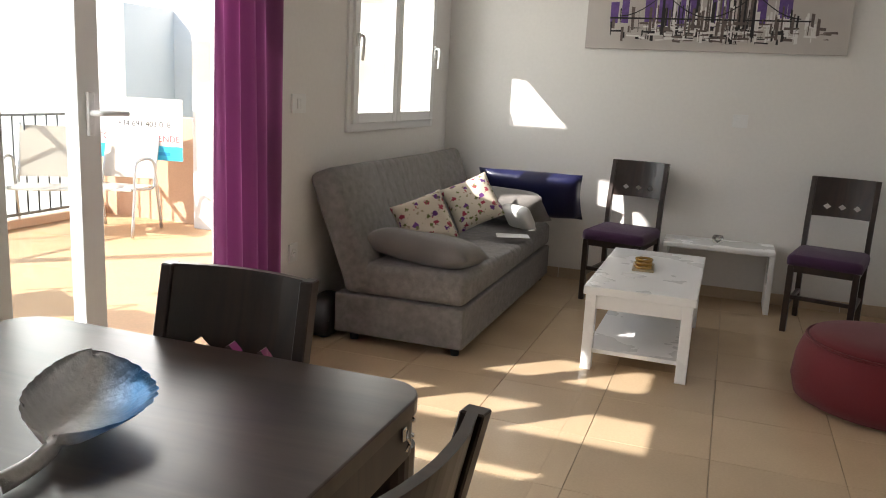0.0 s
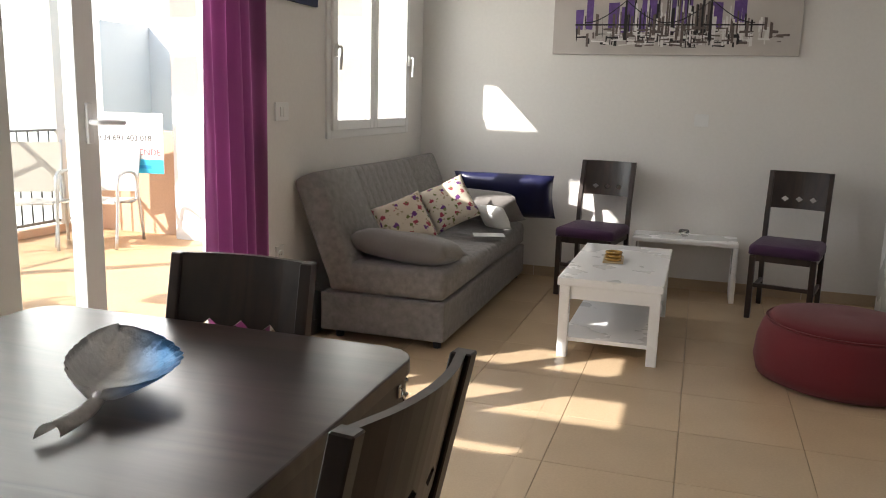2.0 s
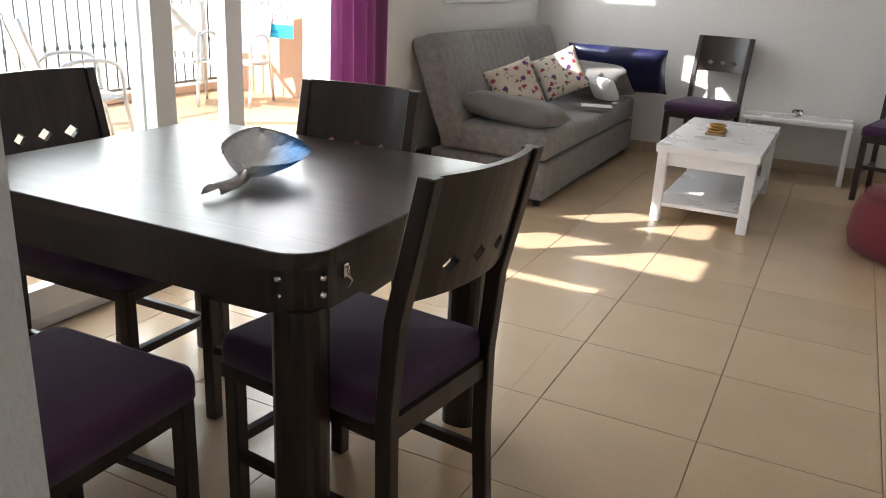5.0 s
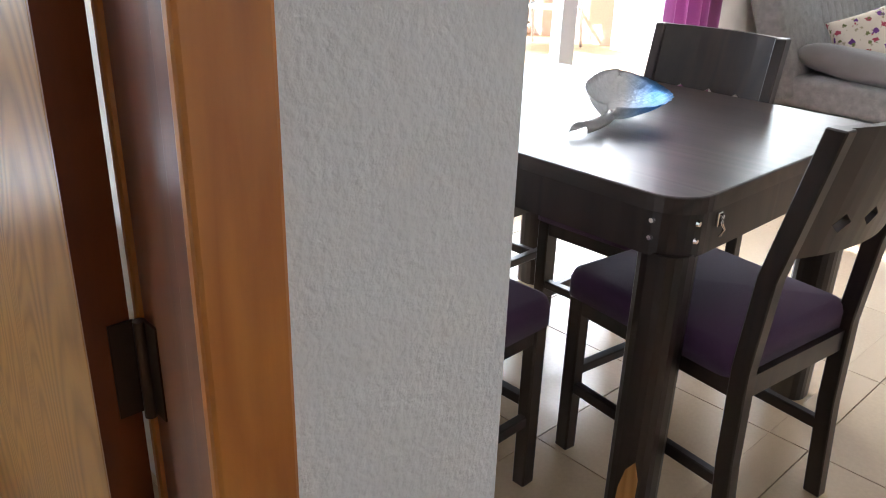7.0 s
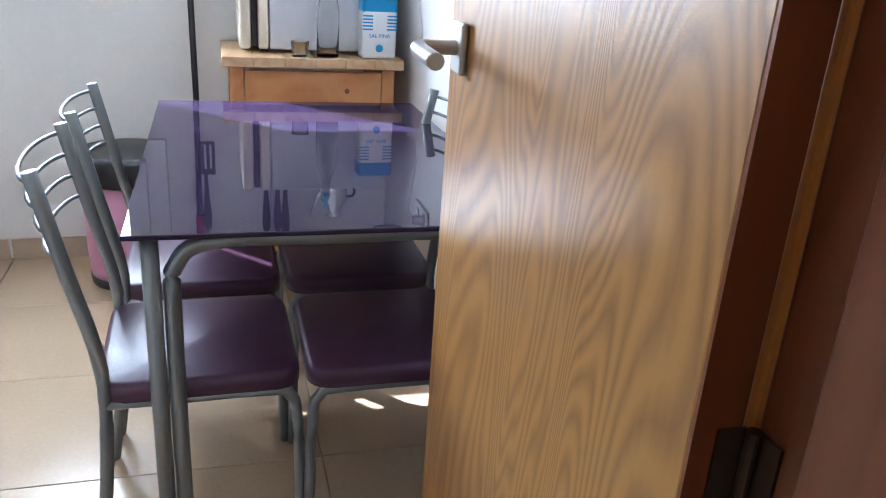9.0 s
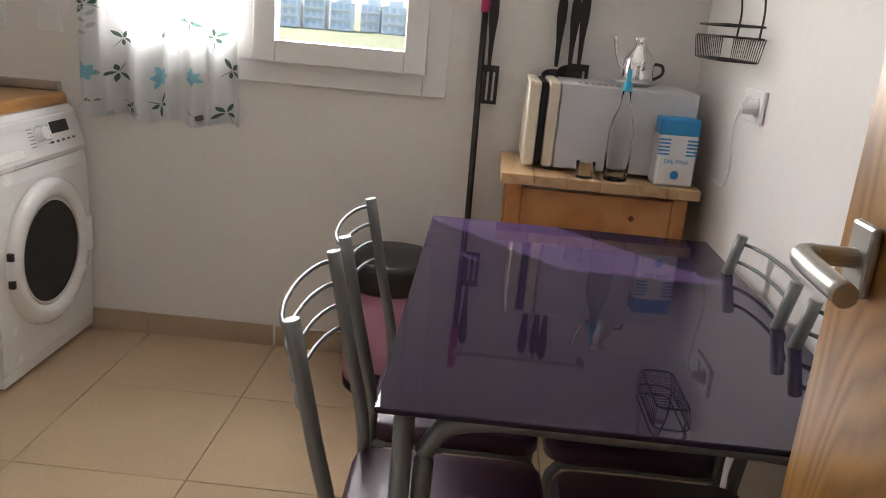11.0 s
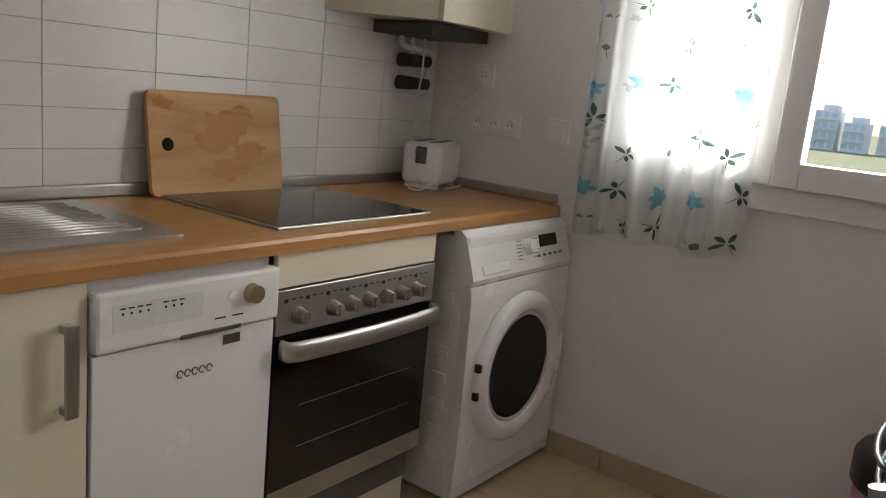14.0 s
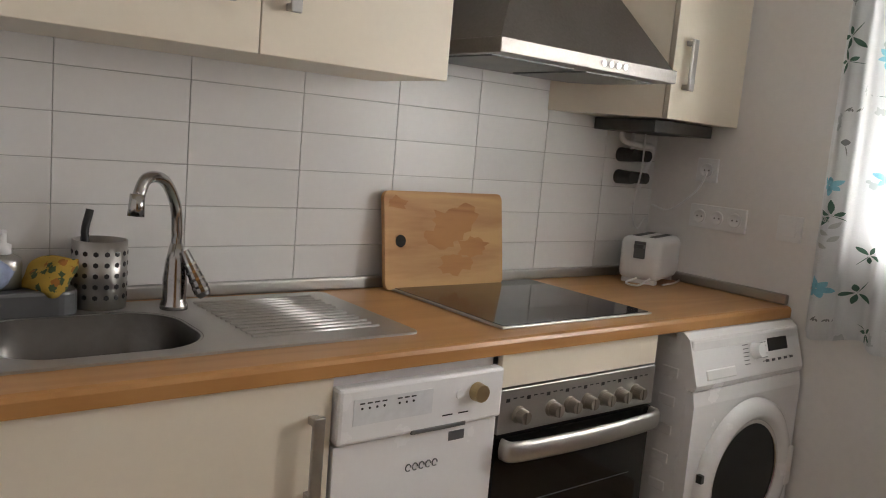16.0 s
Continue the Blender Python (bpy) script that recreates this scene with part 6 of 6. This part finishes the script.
def terrace_chair():
    """Stacking garden armchair, faces +y."""
    c = thing("terrace_chair", "silver aluminium stacking armchair with sling seat", "chair", "terrace chairs")
    for sx in (-1, 1):
        x = sx * 0.27
        bm = B()
        tube(bm, bend([(x, 0.28, 0.0), (x, 0.22, 0.35), (x, 0.2, 0.58), (x, 0.14, 0.65), (x, -0.05, 0.66), (x, -0.18, 0.6), (x, -0.22, 0.4), (x, -0.3, 0.0)], 5), 0.014, 10)
        part("arm_frame", bm, M_ALU, c)
        bm = B()
        tube(bm, bend([(x * 0.9, 0.22, 0.42), (x * 0.9, -0.18, 0.38), (x * 0.9, -0.24, 0.5), (x * 0.9, -0.38, 0.92)], 5), 0.012, 8)
        part("side_rail", bm, M_ALU, c)
    bm = B()
    box(bm, -0.24, 0.24, -0.2, 0.23, 0.395, 0.405)
    part("seat", bm, M_SLING, c)
    bm = B()
    box(bm, -0.24, 0.24, -0.005, 0.005, 0.0, 0.46, 0, 1, Matrix.Translation((0, -0.23, 0.46)) @ Matrix.Rotation(radians(17), 4, "X"))
    part("backrest", bm, M_SLING, c)
    return c


TC = terrace_chair()
TC.matrix_basis = pose(-4.52, 6.42, 0, 0, 0, 195)
copy_thing(TC, pose(-4.95, 6.03, 0, 0, 0, 215))
copy_thing(TC, pose(-3.75, 3.98, 0, 0, 0, -25))
sg = thing("sale_sign", "white sale board with blue foot and red lettering", "sign", at=(-4.56, 6.78, 0.62), rz=12)
bm = B()
box(bm, -0.42, 0.42, -0.004, 0.004, 0.0, 0.56, 0.001, 1)
sgb = part("board", bm, M_APPL, sg)
bm = B()
box(bm, -0.42, 0.42, -0.0055, -0.0045, 0.0, 0.13)
part("blue_band", bm, material("sign_cyan", (0.05, 0.45, 0.7), 0.5), sgb)
M_REDP = material("sign_red", (0.6, 0.02, 0.03), 0.5)
text("FOR SALE - SE VENDE", 0.083, sgb, (0, -0.005, 0.17), (90, 0, 0), M_REDP)
text("+34 691 403 018", 0.075, sgb, (0.05, -0.005, 0.3), (90, 0, 0), M_BLACK)
bm = B()
box(bm, -0.2, 0.3, -0.0065, -0.0058, 0.045, 0.075)
part("print_bar", bm, M_BLUEP, sgb)
bm = B()
slab(bm, [(-0.02, 0), (0.02, 0), (0.02, 0.03), (-0.02, 0.03)], 0, 0.001)
bmesh.ops.transform(bm, matrix=Matrix.Translation((-0.35, -0.005, 0.4)) @ Matrix.Rotation(radians(90), 4, "X"), verts=bm.verts[:])
part("print_bar", bm, M_BLUEP, sgb)

# ---- distance ----
rnd = random.Random(21)
M_HOUSE = material("far_white_render", (0.7, 0.7, 0.7), 0.9, var=0.05, scale=0.2)
# distance haze is put into the pale bluish colour of the far windows
M_HAZEWIN = material("far_window_hazed", (0.5, 0.55, 0.6), 0.5)
for k in range(12):
    y = -62 + k * 8.5
    t = thing("apartment_building", "distant white apartment block with balconies", "building", "far apartment blocks", at=(-260 - rnd.uniform(0, 25), y * 0.98 - 14, -7.0))
    st_n = rnd.choice((3, 3, 4))
    w = rnd.uniform(6.5, 8)
    bm = B()
    box(bm, -5, 5, -w / 2, w / 2, 0, st_n * 3.0)
    box(bm, -4, 3, -w / 4, w / 3, st_n * 3.0, st_n * 3.0 + 1.8)
    part("wall", bm, M_HOUSE, t)
    wm2 = None
    for s in range(st_n):
        for c in range(3):
            bm = B()
            yy = -w / 2 + w * (c + 0.5) / 3
            box(bm, 5.0, 5.05, yy - 0.75, yy + 0.75, s * 3 + 0.5, s * 3 + 2.5)
            part("window", bm, M_HAZEWIN, t)
        bm = B()
        box(bm, 5.0, 6.2, -w / 2 + 0.3, w / 2 - 0.3, s * 3 + 0.1, s * 3 + 0.9)
        part("balcony", bm, M_HOUSE, t)
struct("water", boxes((-95, -60, -80, 60, -6.99, -6.95)), material("pond_water", (0.1, 0.16, 0.2), 0.15, var=0.2, scale=0.3), "pale lake in the distance")
# neighbour across the terrace
nbh = thing("neighbour_house", "white rendered neighbouring house in sun", "house", at=(0, 0, -7))
bm = B()
box(bm, -34, -4.8, 9.5, 14, 0, 16)
part("wall", bm, M_EXT, nbh)
bm = B()
box(bm, -9, -6.3, 8.6, 9.5, 0, 9.2)
part("wing", bm, M_EXT, nbh)


# ---- floor tiles ----
bm = B()
box(bm, -0.2475, 0.2475, -0.2445, 0.2445, -0.008, 0.0, 0.0012, 1)
TILE = mesh("tile", bm, M_FLOOR)
tiles = 0


def lay(x0, x1, y0, y1, ox, oy):
    global tiles
    i0, i1 = math.floor((x0 - ox) / 0.5), math.ceil((x1 - ox) / 0.5)
    j0, j1 = math.floor((y0 - oy) / 0.493), math.ceil((y1 - oy) / 0.493)
    for i in range(i0, i1):
        for j in range(j0, j1):
            a0, a1 = max(x0, ox + i * 0.5 + 0.0014), min(x1, ox + (i + 1) * 0.5 - 0.0014)
            b0, b1 = max(y0, oy + j * 0.493 + 0.0013), min(y1, oy + (j + 1) * 0.493 - 0.0013)
            if a1 - a0 < 0.02 or b1 - b0 < 0.02:
                continue
            ob = new("tile", TILE)
            ob.parent = FLOOR
            ob.location = ((a0 + a1) / 2, (b0 + b1) / 2, 0)
            ob.scale = ((a1 - a0) / 0.495, (b1 - b0) / 0.489, 1)


lay(XW1 - 0.16, XR, YH, YB, 0.135, 1.965)
lay(XL, XW1 - 0.16, YD, YB, 0.135, 1.965)
lay(XK, XW1 - 0.16, YK, YR, -1.235, -0.80)


# ---- wall tiles behind the worktop ----
TW = struct("wall_tiling", boxes((XK + 0.001, XW0, YK - 0.011, YK - 0.004, 0.86, 2.2)), M_TGROUT, "white glazed wall tiles with grey joints")
bm = B()
box(bm, -0.1505, 0.1505, -0.0035, 0.0035, -0.0497, 0.0497, 0.0008, 1)
WT = mesh("tile", bm, M_TILE)
for i in range(-1, 9):
    for j in range(-1, 8):
        x0, x1 = -0.265 - (i + 1) * 0.303 + 0.0012, -0.265 - i * 0.303 - 0.0012
        x0, x1 = max(x0, XK + 0.002), min(x1, XW0 - 0.002)
        if x1 - x0 < 0.02:
            continue
        ob = new("tile", WT)
        ob.parent = TW
        ob.location = ((x0 + x1) / 2, YK - 0.0035, 0.974 + j * 0.1013)
        ob.scale = ((x1 - x0) / 0.3006, 1, 1)
